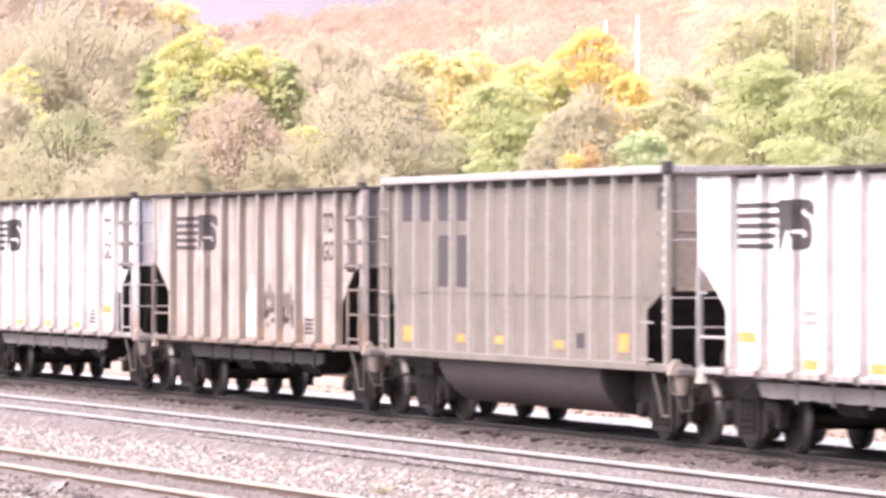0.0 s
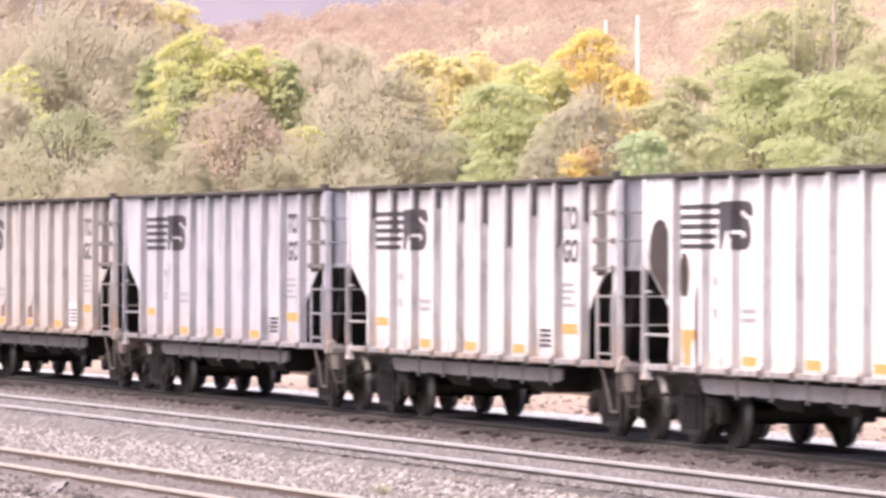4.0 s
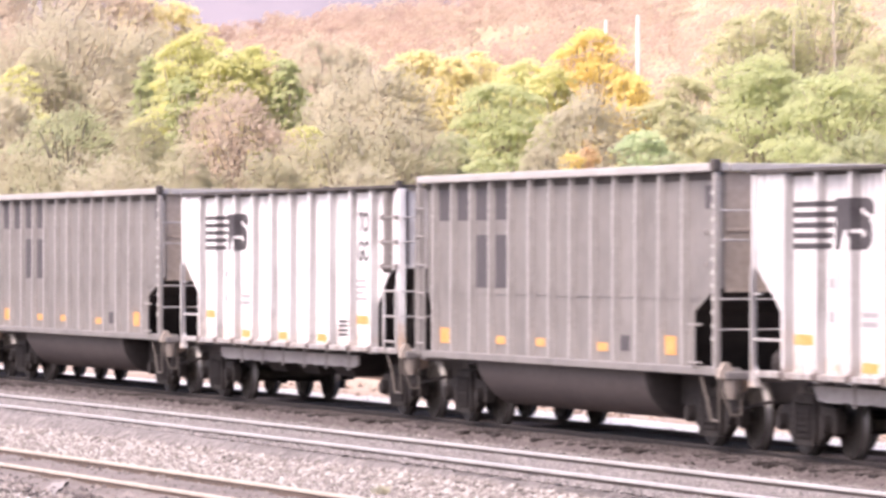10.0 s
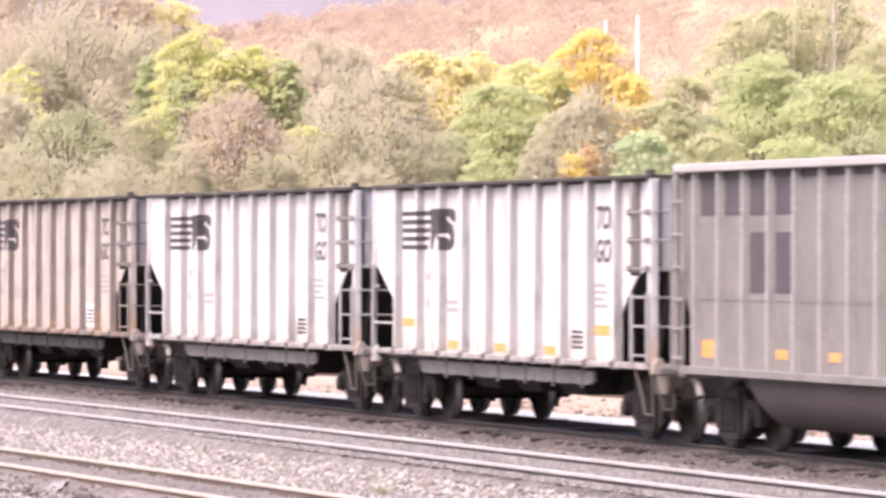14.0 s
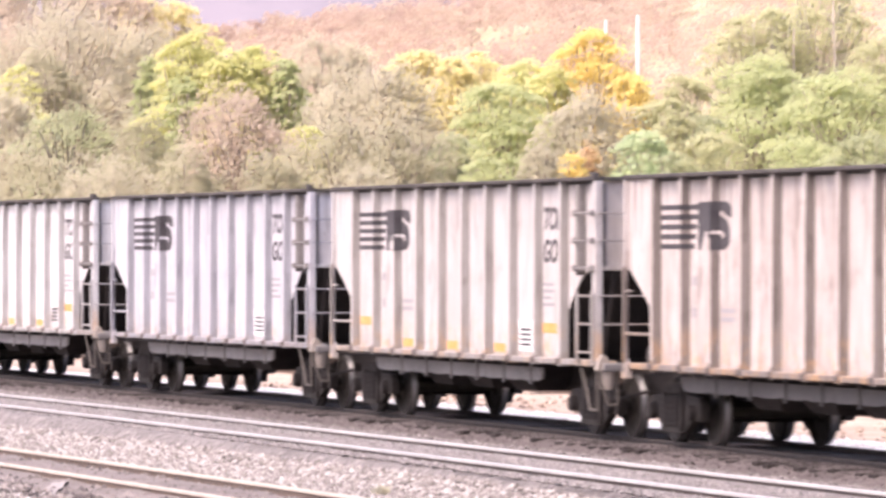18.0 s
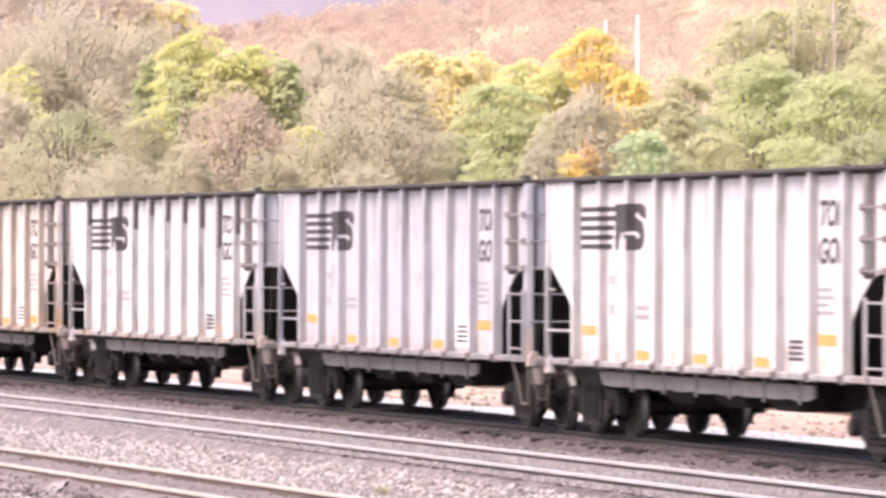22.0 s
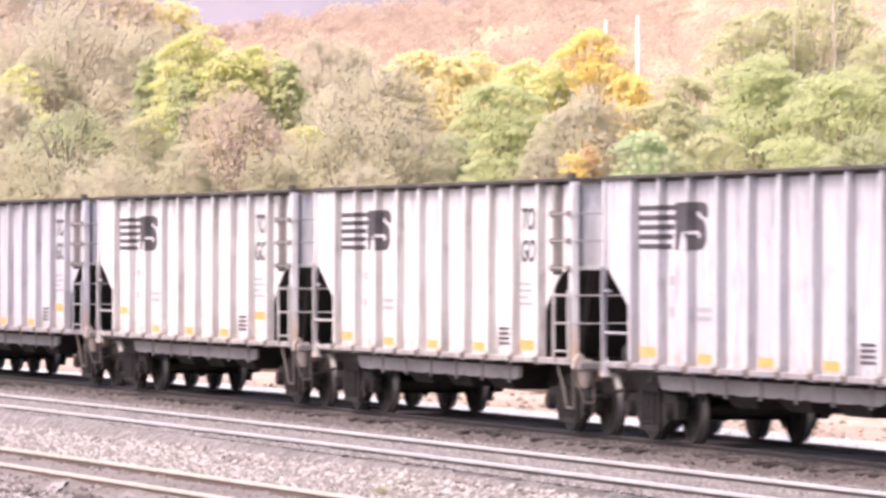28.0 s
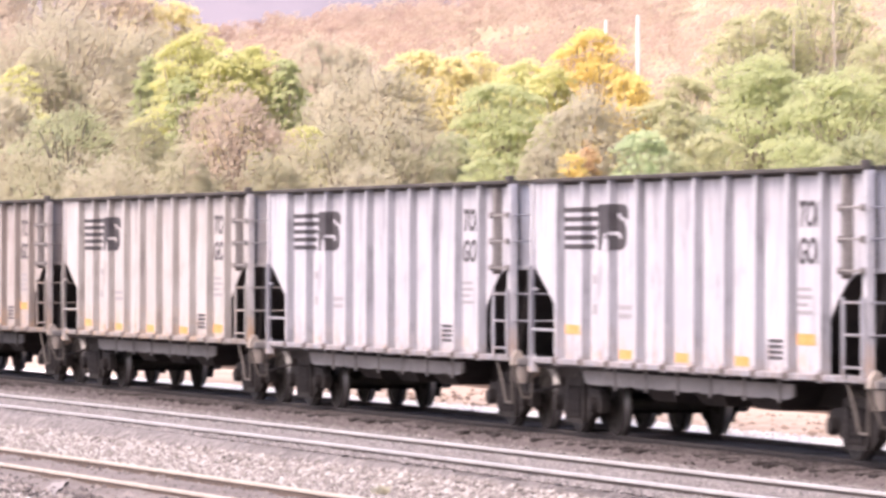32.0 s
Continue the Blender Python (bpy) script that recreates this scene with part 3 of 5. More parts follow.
def brake_gear(car, x, s):
    for z in (1.66, 2.07, 2.87, 3.27):
        bm = bmesh.new()
        rod(bm, (7.46, -1.62, z), (7.46, -0.55, z), 0.013, 6)
        for y in (-1.6, -0.57):
            rod(bm, (7.36, y, z), (7.46, y, z), 0.012, 6)
        part("end_grab", bm, M['rib_proto'], car)
    bm = bmesh.new()
    bmesh.ops.create_cone(bm, cap_ends=True, segments=14, radius1=0.14, radius2=0.14, depth=0.3,
                          matrix=Matrix.Translation((x, -1.15, 0.92)) @ Matrix.Rotation(math.pi / 2, 4, 'Y'))
    rod(bm, (x - 0.3, -1.15, 0.92), (x - 1.3, -0.6, 0.8), 0.025, 6)
    part("brake_cylinder", bm, M['rust'], car, "rusty brake cylinder")
    bm = bmesh.new()
    for p, q in (((6.6, -1.62, 1.06), (6.8, -1.6, 0.74)), ((6.8, -1.6, 0.74), (7.0, -1.6, 0.42)), ((7.0, -1.6, 0.42), (7.34, -1.6, 0.42)), ((7.34, -1.6, 0.42), (7.38, -1.62, 1.06))):
        rod(bm, p, q, 0.02, 6)
    part("sill_step", bm, M['step_tan'], car, "tan-grey dusty sill step")
    bm = bmesh.new()
    rod(bm, (x - 0.1, -1.2, 0.98), (x + 0.35, -1.3, 0.55), 0.03, 6)
    rod(bm, (x + 0.35, -1.3, 0.55), (x + 0.9, -0.9, 0.7), 0.03, 6)
    part("brake_rod", bm, M['black_steel'], car)
    bm = bmesh.new()
    loft_x(bm, [(-1.69, 1.0), (-1.47, 1.0), (-1.49, 1.12), (-1.54, 1.22), (-1.6, 1.22), (-1.66, 1.12)], 7.47, 7.58)
    bmesh.ops.recalc_face_normals(bm, faces=bm.faces[:])
    bracket = part("corner_bracket", bm, M['pale_tan'], car, "dusty pale corner bracket")
    # black plate on the face stands for the bracket's dark hole
    bm = bmesh.new()
    loft_x(bm, [(-1.6, 1.04), (-1.52, 1.04), (-1.55, 1.1)], 7.581, 7.588)
    part("bracket_slot", bm, M['black_steel'], bracket)
    bm = bmesh.new()
    bmesh.ops.create_cone(bm, cap_ends=True, segments=12, radius1=0.1, radius2=0.17, depth=0.36, matrix=Matrix.Translation((7.44, -1.48, 0.9)))
    part("drain_pocket", bm, M['pale_tan'], car, "dusty tan drain pocket")
    bm = bmesh.new()
    for p, q in (((7.5, -1.66, 1.08), (7.52, -1.6, 0.8)), ((7.52, -1.6, 0.8), (7.56, -1.5, 0.5)), ((7.56, -1.5, 0.5), (7.56, -1.36, 0.5)), ((7.56, -1.36, 0.5), (7.5, -1.34, 0.95))):
        rod(bm, p, q, 0.02, 6)
    part("corner_stirrup", bm, M['step_tan'], car)
    bm = bmesh.new()
    bmesh.ops.create_icosphere(bm, subdivisions=2, radius=0.2, matrix=Matrix.Translation((x + 0.85, -0.75, 1.2)) @ Matrix.Diagonal((0.8, 1.0, 1.1, 1)))
    part("air_valve", bm, M['black_steel'], car, "black brake air valve")


def build_gondola():
    """Rebuilt hopper with high straight sides, ten stiffeners and cut-away ends."""
    car = new("hopper_car")
    P = M['paint_proto']
    top, low = 3.74, 1.10
    for s in (-1, 1):
        bm = bmesh.new()
        out = [(-6.55, low), (5.64, low), (5.65, 1.82), (5.92, 2.07), (6.35, 2.34), (6.8, 2.47), (7.2, 2.48), (7.24, top), (-7.24, top), (-7.2, 2.34), (-6.56, 1.92)]
        y = s * Y_SHEET
        slab(bm, out, min(y, y - s * 0.02), max(y, y - s * 0.02))
        bmesh.ops.recalc_face_normals(bm, faces=bm.faces[:])
        part("side_sheet", bm, P, car)
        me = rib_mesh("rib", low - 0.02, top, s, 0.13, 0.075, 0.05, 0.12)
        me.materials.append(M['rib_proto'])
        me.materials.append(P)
        gm = bmesh.new()
        box(gm, -0.085, 0.085, min(s * 1.6, s * 1.685), max(s * 1.6, s * 1.685), low - 0.04, low + 0.05)
        bmesh.ops.bevel(gm, geom=gm.edges[:], offset=0.012, segments=1, affect='EDGES')
        gme = bpy.data.meshes.new("rib_foot")
        gm.to_mesh(gme)
        gm.free()
        gme.materials.append(M['foot'])
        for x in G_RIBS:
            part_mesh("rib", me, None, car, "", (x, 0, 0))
            part_mesh("rib_foot", gme, None, car, "", (x, 0, 0))
        bm = soft_box(7.24, 7.42, min(s * 1.58, s * 1.69), max(s * 1.58, s * 1.69), top + 0.0, top + 0.125, 0.015)
        part("corner_cap", bm, M['coal_and_shade'], car)
        bm = soft_box(-7.38, 7.38, min(s * 1.5, s * 1.68), max(s * 1.5, s * 1.68), top, top + 0.06, 0.012)
        part("top_chord", bm, M['coal_and_shade'], car, "coal-blackened top chord")
        bm = soft_box(-7.45, 7.45, min(s * 1.34, s * 1.66), max(s * 1.34, s * 1.66), low - 0.05, low + 0.035, 0.012)
        part("side_sill", bm, M['rib_proto'], car)
        # shadow of the overhanging chord, painted as a dark strip
        bm = bmesh.new()
        box(bm, -7.2, 7.2, min(y + s * 0.002, y + s * 0.02), max(y + s * 0.002, y + s * 0.02), top - 0.045, top)
        part("coal_band", bm, M['coal_and_shade'], car, "dark band under the chord, painted as its shade")
        # hopper bay side with stiffeners
        bm = bmesh.new()
        low_edge = [(-6.0, 0.9), (-5.85, 0.765)]
        for k in range(9):
            x = -5.8 + 1.02 * k
            low_edge += [(x + 0.16, 0.765), (x + 0.22, 0.75), (x + 0.8, 0.75), (x + 0.86, 0.765)]
        slab(bm, low_edge + [(3.42, 0.8), (3.42, low - 0.14), (-6.0, low - 0.14)], min(s * 1.2, s * 1.25), max(s * 1.2, s * 1.25))
        bmesh.ops.recalc_face_normals(bm, faces=bm.faces[:])
        bay = part("hopper_side", bm, M['bay_proto'], car, "dusty grey hopper bay side")
        sm = bmesh.new()
        box(sm, -0.022, 0.022, min(s * 1.25, s * 1.285), max(s * 1.25, s * 1.285), 0.70, low - 0.06)
        sme = bpy.data.meshes.new("stiffener")
        sm.to_mesh(sme)
        sm.free()
        sme.materials.append(M['bay_proto'])
        for k in range(6):
            part_mesh("stiffener", sme, None, bay, "", (-4.36 + 1.46 * k, 0, 0))
        for x0, x1, y0, y1 in ((-7.33, -7.26, 1.615, 1.67), (7.27, 7.42, 1.54, 1.66)):
            bm = soft_box(x0, x1, min(s * y0, s * y1), max(s * y0, s * y1), low - 0.05, top, 0.012)
            part("corner_post", bm, P, car)
        bm = bmesh.new()
        slab(bm, [(-7.25, 2.49), (-6.25, 1.95), (-6.25, top - 0.002), (-7.25, top - 0.002)], min(s * 1.6, s * 1.62), max(s * 1.6, s * 1.62))
        bmesh.ops.recalc_face_normals(bm, faces=bm.faces[:])
        part("corner_plate", bm, P, car)
        # narrow dark stiffener beside the ladder
        bm = bmesh.new()
        slab(bm, [(6.43, 2.36), (6.55, 2.42), (6.55, top - 0.05), (6.43, top - 0.05)], min(s * 1.522, s * 1.65), max(s * 1.522, s * 1.65))
        bmesh.ops.recalc_face_normals(bm, faces=bm.faces[:])
        bmesh.ops.bevel(bm, geom=bm.edges[:], offset=0.012, segments=1, affect='EDGES')
        part("end_stiffener", bm, M['dark_flank'], car, "narrow dark grey stiffener")
    for s in (-1, 1):
        bm = bmesh.new()
        box(bm, min(s * 7.25, s * 7.29), max(s * 7.25, s * 7.29), -1.5, 1.5, 2.44, top)
        part("end_sheet", bm, M['end_proto'], car)
        bm = soft_box(min(s * 7.292, s * 7.34), max(s * 7.292, s * 7.34), -1.48, 1.48, 2.44, 2.5, 0.01)
        part("end_rib", bm, M['end_proto'], car)
        # dark strips added for the shading between corner post and end panel
        for y in (-1.49, 1.49):
            bm = soft_box(min(s * 7.292, s * 7.33), max(s * 7.292, s * 7.33), y - 0.03, y + 0.03, 2.5, top - 0.04, 0.008)
            part("end_flange", bm, M['dark_flank'], car)
        bm = soft_box(min(s * 7.24, s * 7.4), max(s * 7.24, s * 7.4), -1.5, 1.5, top + 0.003, top + 0.055, 0.01)
        part("end_chord", bm, M['coal_and_shade'], car)
        bm = bmesh.new()
        # slope sheet in black: the shade of its underside is in the colour
        o = [(7.24, 2.49), (6.8, 2.49), (6.35, 2.36), (5.9, 2.09), (5.6, 1.84), (4.75, 1.06), (4.65, 1.06), (5.54, 1.92), (5.86, 2.17), (6.32, 2.44), (6.8, 2.56), (7.24, 2.56)]
        if s < 0:
            o = [(-7.24, 2.4), (-7.16, 2.37), (-6.5, 1.97), (-4.9, 1.06), (-4.8, 1.06), (-6.46, 2.04), (-7.1, 2.45), (-7.24, 2.48)]
        slab(bm, o, -1.5, 1.5)
        bmesh.ops.recalc_face_normals(bm, faces=bm.faces[:])
        part("slope_sheet", bm, M['black_steel'], car, "sloped end floor, shaded underside painted black")
        bm = soft_box(min(s * 7.3, s * 7.62), max(s * 7.3, s * 7.62), -1.6, 1.6, 0.98, 1.1, 0.02)
        part("end_platform", bm, M['grey_steel'], car)
        bm = bmesh.new()
        for y in (-1.3, 1.3):
            rod(bm, (s * 7.3, y, 2.46), (s * 5.9, y * 0.8, 1.08), 0.05, 6)
        box(bm, s * 6.5 - 0.05, s * 6.5 + 0.05, -0.5, 0.5, 1.02, 1.95)
        part("end_brace", bm, M['black_steel'], car)
    bm = soft_box(-5.0, 5.0, -1.5, 1.5, 1.06, 1.12, 0.01)
    part("floor", bm, M['black_steel'], car)
    for x in (-3.4, -1.1, 1.2):
        bm = bmesh.new()
        lo = [(x - 0.5, -0.8, 0.56), (x + 0.5, -0.8, 0.56), (x + 0.5, 0.8, 0.56), (x - 0.5, 0.8, 0.56)]
        hi = [(x - 1.1, -1.16, 1.06), (x + 1.1, -1.16, 1.06), (x + 1.1, 1.16, 1.06), (x - 1.1, 1.16, 1.06)]
        a, b = [bm.verts.new(p) for p in lo], [bm.verts.new(p) for p in hi]
        for k in range(4):
            bm.faces.new((a[k], a[(k + 1) % 4], b[(k + 1) % 4], b[k]))
        bm.faces.new(a[::-1])
        bm.faces.new(b)
        part("hopper_chute", bm, M['black_steel'], car)
    # front ladder on the side, rear grab irons
    for s in (-1, 1):
        lad = ladder(car, 6.63, 7.36, s * 1.69, low + 0.0, 2.14, [1.25, 1.66, 2.07], M['rib_proto'], stile=0.05)
        for z in (2.47, 2.87, 3.27):
            bm = bmesh.new()
            rod(bm, (6.49, s * 1.7, z), (7.4, s * 1.7, z), 0.016, 6)
            for x in (6.49, 7.34):
                box(bm, x - 0.05, x + 0.05, min(s * 1.65, s * 1.71), max(s * 1.65, s * 1.71), z - 0.045, z + 0.045)
            part("rung", bm, M['dark_flank'], lad, "dark bolted rung")
        bm = bmesh.new()
        rod(bm, (-7.3, s * 1.68, 1.55), (-6.15, s * 1.62, 1.55), 0.022, 6)
        rod(bm, (-7.3, s * 1.68, 2.15), (-6.95, s * 1.66, 2.15), 0.018, 6)
        rod(bm, (-7.22, s * 1.7, 2.5), (-7.22, s * 1.7, 1.0), 0.026, 6)
        part("grab_iron", bm, M['rib_proto'], car)
        bm = bmesh.new()
        slab(bm, [(-7.36, 0.92), (-7.12, 0.92), (-7.18, 1.12), (-7.28, 1.2)], min(s * 1.6, s * 1.7), max(s * 1.6, s * 1.7))
        bmesh.ops.recalc_face_normals(bm, faces=bm.faces[:])
        part("jacking_bracket", bm, P, car)
    bm = bmesh.new()
    bmesh.ops.create_cone(bm, cap_ends=True, segments=18, radius1=0.27, radius2=0.27, depth=0.04,
                          matrix=Matrix.Translation((7.62, 0.5, 1.75)) @ Matrix.Rotation(math.pi / 2, 4, 'Y'))
    rod(bm, (7.4, 0.5, 1.75), (7.62, 0.5, 1.75), 0.03)
    part("brake_wheel", bm, M['rust'], car)
    brake_gear(car, 6.75, 1)
    # emblem: five bars, a wedge and a dark block with pale slashes
    for k in range(5):
        bm = bmesh.new()
        z = 2.75 + k * 0.135
        wrap_bar(bm, G_RIBS, -6.03, -4.30 - 0.05 * (4 - k), z, z + 0.072, 0.13, 0.075, 0.05)
        part("emblem_bar", bm, M['decal'], car, "dark emblem bar")
    bm = bmesh.new()
    rows = []
    for z, x1 in ((2.735, -3.25), (2.76, -3.12), (2.8, -3.03), (2.86, -2.98), (2.96, -2.97), (3.06, -3.01), (3.12, -3.09), (3.15, -2.93), (3.2, -2.9), (3.3, -2.9), (3.35, -2.96), (3.395, -3.12)):
        bent = [(-4.36, -Y_SHEET - 0.004), (-3.583, -Y_SHEET - 0.004), (-3.558, -1.654), (-3.450, -1.654), (-3.425, -Y_SHEET - 0.004), (x1, -Y_SHEET - 0.004)]
        rows.append([bm.verts.new((px, py, z)) for px, py in bent])
    for lo, hi in zip(rows, rows[1:]):
        for k in range(5):
            bm.faces.new((lo[k], lo[k + 1], hi[k + 1], hi[k]))
    block = part("emblem_block", bm, M['decal'], car, "dark emblem block")
    y = -Y_SHEET - 0.009
    for out in ([(-4.2, 2.735), (-3.93, 2.735), (-3.93, 2.99), (-4.03, 2.99)],
                [(-3.43, 2.96), (-3.36, 2.945), (-3.34, 2.905), (-3.28, 2.89), (-3.21, 2.915), (-3.21, 2.96), (-3.27, 2.98), (-3.43, 3.005)],
                [(-3.39, 3.215), (-3.28, 3.18), (-2.89, 3.105), (-2.88, 3.155), (-3.22, 3.225), (-3.27, 3.265), (-3.36, 3.265)]):
        bm = bmesh.new()
        slab(bm, out, y - 0.001, y + 0.003)
        part("emblem_slash", bm, M['paint_proto'], block)
    bm = bmesh.new()
    box(bm, -3.558, -3.45, -1.662, -1.657, 2.733, 2.9)
    plan = [(-3.450, -1.654), (-3.440, -1.652), (-3.414, -1.522), (-3.426, -1.52)]
    a, b = [bm.verts.new((px, py, 2.95)) for px, py in plan], [bm.verts.new((px, py, 2.995)) for px, py in plan]
    for k in range(4):
        bm.faces.new((a[k], a[(k + 1) % 4], b[(k + 1) % 4], b[k]))
    bmesh.ops.recalc_face_normals(bm, faces=bm.faces[:])
    part("emblem_gap", bm, M['paint_proto'], block)
    letters("TOP", 0.335, M['decal'], "lettering", car, 4.42, -Y_SHEET - 0.004, 3.045, "dark stencilled letters")
    letters("GON", 0.335, M['decal'], "lettering", car, 4.40, -Y_SHEET - 0.004, 2.565, "dark stencilled letters")
    for x, z, w, h in ((-6.0, 1.5, 0.75, 0.14), (-3.35, 1.18, 0.6, 0.13), (-0.75, 1.18, 0.6, 0.13), (1.85, 1.18, 0.6, 0.13), (4.4, 1.5, 0.7, 0.15)):
        bm = bmesh.new()
        box(bm, x, x + w, -Y_SHEET - 0.006, -Y_SHEET - 0.001, z, z + h)
        part("reflector", bm, M['yellow'], car, "yellow reflective tape")
    bm = bmesh.new()
    for k in range(4):
        box(bm, 3.25, 3.8, -Y_SHEET - 0.006, -Y_SHEET - 0.001, 1.29 + 0.075 * k, 1.335 + 0.075 * k)
    part("data_stencil", bm, M['decal'], car)
    for x, z, w, h in ((-4.62, 2.24, 0.2, 0.14), (-4.62, 1.8, 0.2, 0.15), (-3.36, 1.88, 0.6, 0.07), (-3.36, 1.76, 0.6, 0.07), (4.4, 2.2, 0.55, 0.05), (4.4, 2.1, 0.6, 0.05), (4.4, 2.0, 0.4, 0.05), (4.4, 1.9, 0.6, 0.05)):
        bm = bmesh.new()
        box(bm, x, x + w, -Y_SHEET - 0.006, -Y_SHEET - 0.001, z, z + h)
        part("faded_stencil", bm, M['faint'], car)
    running_gear(car)
    return car


def build_tubcar():
    """Aluminium gondola with rounded tub between the trucks, thirteen stiffeners."""
    car = new("tub_gondola_car")
    P = M['tub_paint']
    top, low = 3.80, 1.12
    for s in (-1, 1):
        y = s * Y_SHEET
        bm = bmesh.new()
        slab(bm, [(-7.28, low), (5.92, low), (5.94, 1.85), (6.9, 2.2), (7.24, 2.22), (7.26, top), (-7.56, top), (-7.54, 2.14), (-7.3, 1.84)], min(y, y - s * 0.02), max(y, y - s * 0.02))
        bmesh.ops.recalc_face_normals(bm, faces=bm.faces[:])
        part("side_sheet", bm, P, car)
        me = rib_mesh("rib", low - 0.02, top, s, 0.10, 0.06, 0.035, 0.08, 17)
        me.materials.append(M['tub_rib'])
        me.materials.append(M['tub_chord'])
        me.materials.append(M['rivet'])
        for x in B_RIBS:
            part_mesh("rib", me, None, car, "", (x, 0, 0))
        bm = soft_box(-7.62, 7.36, min(s * 1.46, s * 1.68), max(s * 1.46, s * 1.68), top, top + 0.115, 0.015)
        part("top_chord", bm, M['tub_chord'], car, "pale grey top chord")
        bm = soft_box(-7.4, 7.4, min(s * 1.3, s * 1.66), max(s * 1.3, s * 1.66), low - 0.09, low + 0.02, 0.012)
        part("side_sill", bm, P, car)
        bm = bmesh.new()
        box(bm, -6.9, 6.25, min(y, y + s * 0.012), max(y, y + s * 0.012), 2.06, 2.10)
        part("splice_strip", bm, P, car)
        for x in (-7.58, 7.3):
            bm = soft_box(x - 0.06, x + 0.06, min(s * 1.58, s * 1.67), max(s * 1.58, s * 1.67), low - 0.05, top, 0.015)
            part("corner_post", bm, M['tub_rib'], car)
        bm = soft_box(7.22, 7.4, min(s * 1.58, s * 1.7), max(s * 1.58, s * 1.7), top + 0.0, top + 0.17, 0.02)
        part("corner_cap", bm, M['coal_and_shade'], car)
        bm = bmesh.new()
        rod(bm, (6.5, s * 1.68, low), (6.5, s * 1.68, 2.0), 0.022, 6)
        for z in (1.2, 1.72):
            rod(bm, (6.22, s * 1.68, z), (6.82, s * 1.68, z), 0.016, 6)
        part("grab_iron", bm, M['tub_rib'], car)
        for z in (2.5, 2.95):
            bm = soft_box(6.5, 6.62, min(y, y + s * 0.03), max(y, y + s * 0.03), z, z + 0.07, 0.008)
            part("bolt_plate", bm, M['dark_flank'], car)
        bm = soft_box(6.52, 7.0, min(y + s * 0.001, y + s * 0.007), max(y + s * 0.001, y + s * 0.007), 3.3, 3.62, 0.002)
        part("paint_patch", bm, M['patch'], car, "dark repainted patch")
        for k in range(12):
            bm = soft_box(7.25, 7.34, min(s * 1.67, s * 1.685), max(s * 1.67, s * 1.685), 1.5 + 0.18 * k, 1.56 + 0.18 * k, 0.006)
            part("rivet", bm, M['rivet'], car)
        ladder(car, -7.6, -7.1, s * 1.69, low, 3.7, [1.25, 1.65, 2.05, 2.5, 2.95, 3.4], M['tub_rib'])
        # dark strip standing in for the chord's shadow on the sheet
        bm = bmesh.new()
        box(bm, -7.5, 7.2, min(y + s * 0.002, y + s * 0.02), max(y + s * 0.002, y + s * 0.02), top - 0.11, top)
        part("coal_band", bm, M['coal_and_shade'], car, "dark band under the chord, painted as its shade")
    for s in (-1, 1):
        bm = bmesh.new()
        e = 7.25 if s > 0 else 7.53
        box(bm, min(s * e, s * (e + 0.04)), max(s * e, s * (e + 0.04)), -1.5, 1.5, 2.16, top)
        part("end_sheet", bm, M['tub_end'], car, "brown-tan dusty end panel")
        for z in (2.16, 2.98):
            bm = soft_box(min(s * (e + 0.042), s * (e + 0.06)), max(s * (e + 0.042), s * (e + 0.06)), -1.48, 1.48, z, z + 0.05, 0.008)
            part("end_rib", bm, M['tub_end'], car)
        bm = soft_box(min(s * 7.22, s * 7.4), max(s * 7.22, s * 7.4), -1.45, 1.45, top + 0.003, top + 0.11, 0.01)
        part("end_chord", bm, M['tub_chord'], car)
        bm = bmesh.new()
        # black colour carries the shade under this slope too
        o = [(7.24, 2.2), (6.9, 2.21), (5.9, 1.87), (5.2, 1.04), (5.1, 1.04), (5.86, 1.93), (6.88, 2.27), (7.24, 2.26)]
        if s < 0:
            o = [(-7.53, 2.16), (-7.5, 2.14), (-7.24, 1.88), (-5.3, 1.04), (-5.2, 1.04), (-7.2, 1.94), (-7.48, 2.21), (-7.53, 2.22)]
        slab(bm, o, -1.5, 1.5)
        bmesh.ops.recalc_face_normals(bm, faces=bm.faces[:])
        part("slope_sheet", bm, M['black_steel'], car, "sloped end floor, shaded underside painted black")
        bm = soft_box(min(s * 7.3, s * 7.62), max(s * 7.3, s * 7.62), -1.6, 1.6, 0.98, 1.1, 0.02)
        part("end_platform", bm, M['grey_steel'], car)
    # rounded tub
    prof = [(-1.5, 1.06)] + [(-1.5 + 0.62 * (1 - math.cos(t)), 1.0 - 0.66 * math.sin(t)) for t in [radians(8 + 82 * k / 8) for k in range(9)]]
    prof = prof + [(-y, z) for y, z in prof[::-1]]
    bm = bmesh.new()
    rings = []
    for x, q in ((-5.0, 0.4), (-4.8, 0.82), (-4.5, 1.0), (3.75, 1.0), (3.8, 0.97), (3.83, 0.1)):
        rings.append([bm.verts.new((x, y * (0.94 + 0.06 * q), 1.06 - (1.06 - z) * q)) for y, z in prof])
    for p, q in zip(rings, rings[1:]):
        for k in range(len(prof) - 1):
            bm.faces.new((p[k], p[k + 1], q[k + 1], q[k]))
    bm.faces.new(rings[0])
    bm.faces.new(rings[-1][::-1])
    bmesh.ops.recalc_face_normals(bm, faces=bm.faces[:])
    for f in bm.faces:
        f.smooth = True
        # front end faces painted black for the shade they stand in
        f.material_index = 1 if f.calc_center_median().x > 3.76 else 0
    tub = part("tub", bm, M['tub'], car, "smooth brown-grey rounded tub")
    tub.data.materials.append(M['black_steel'])
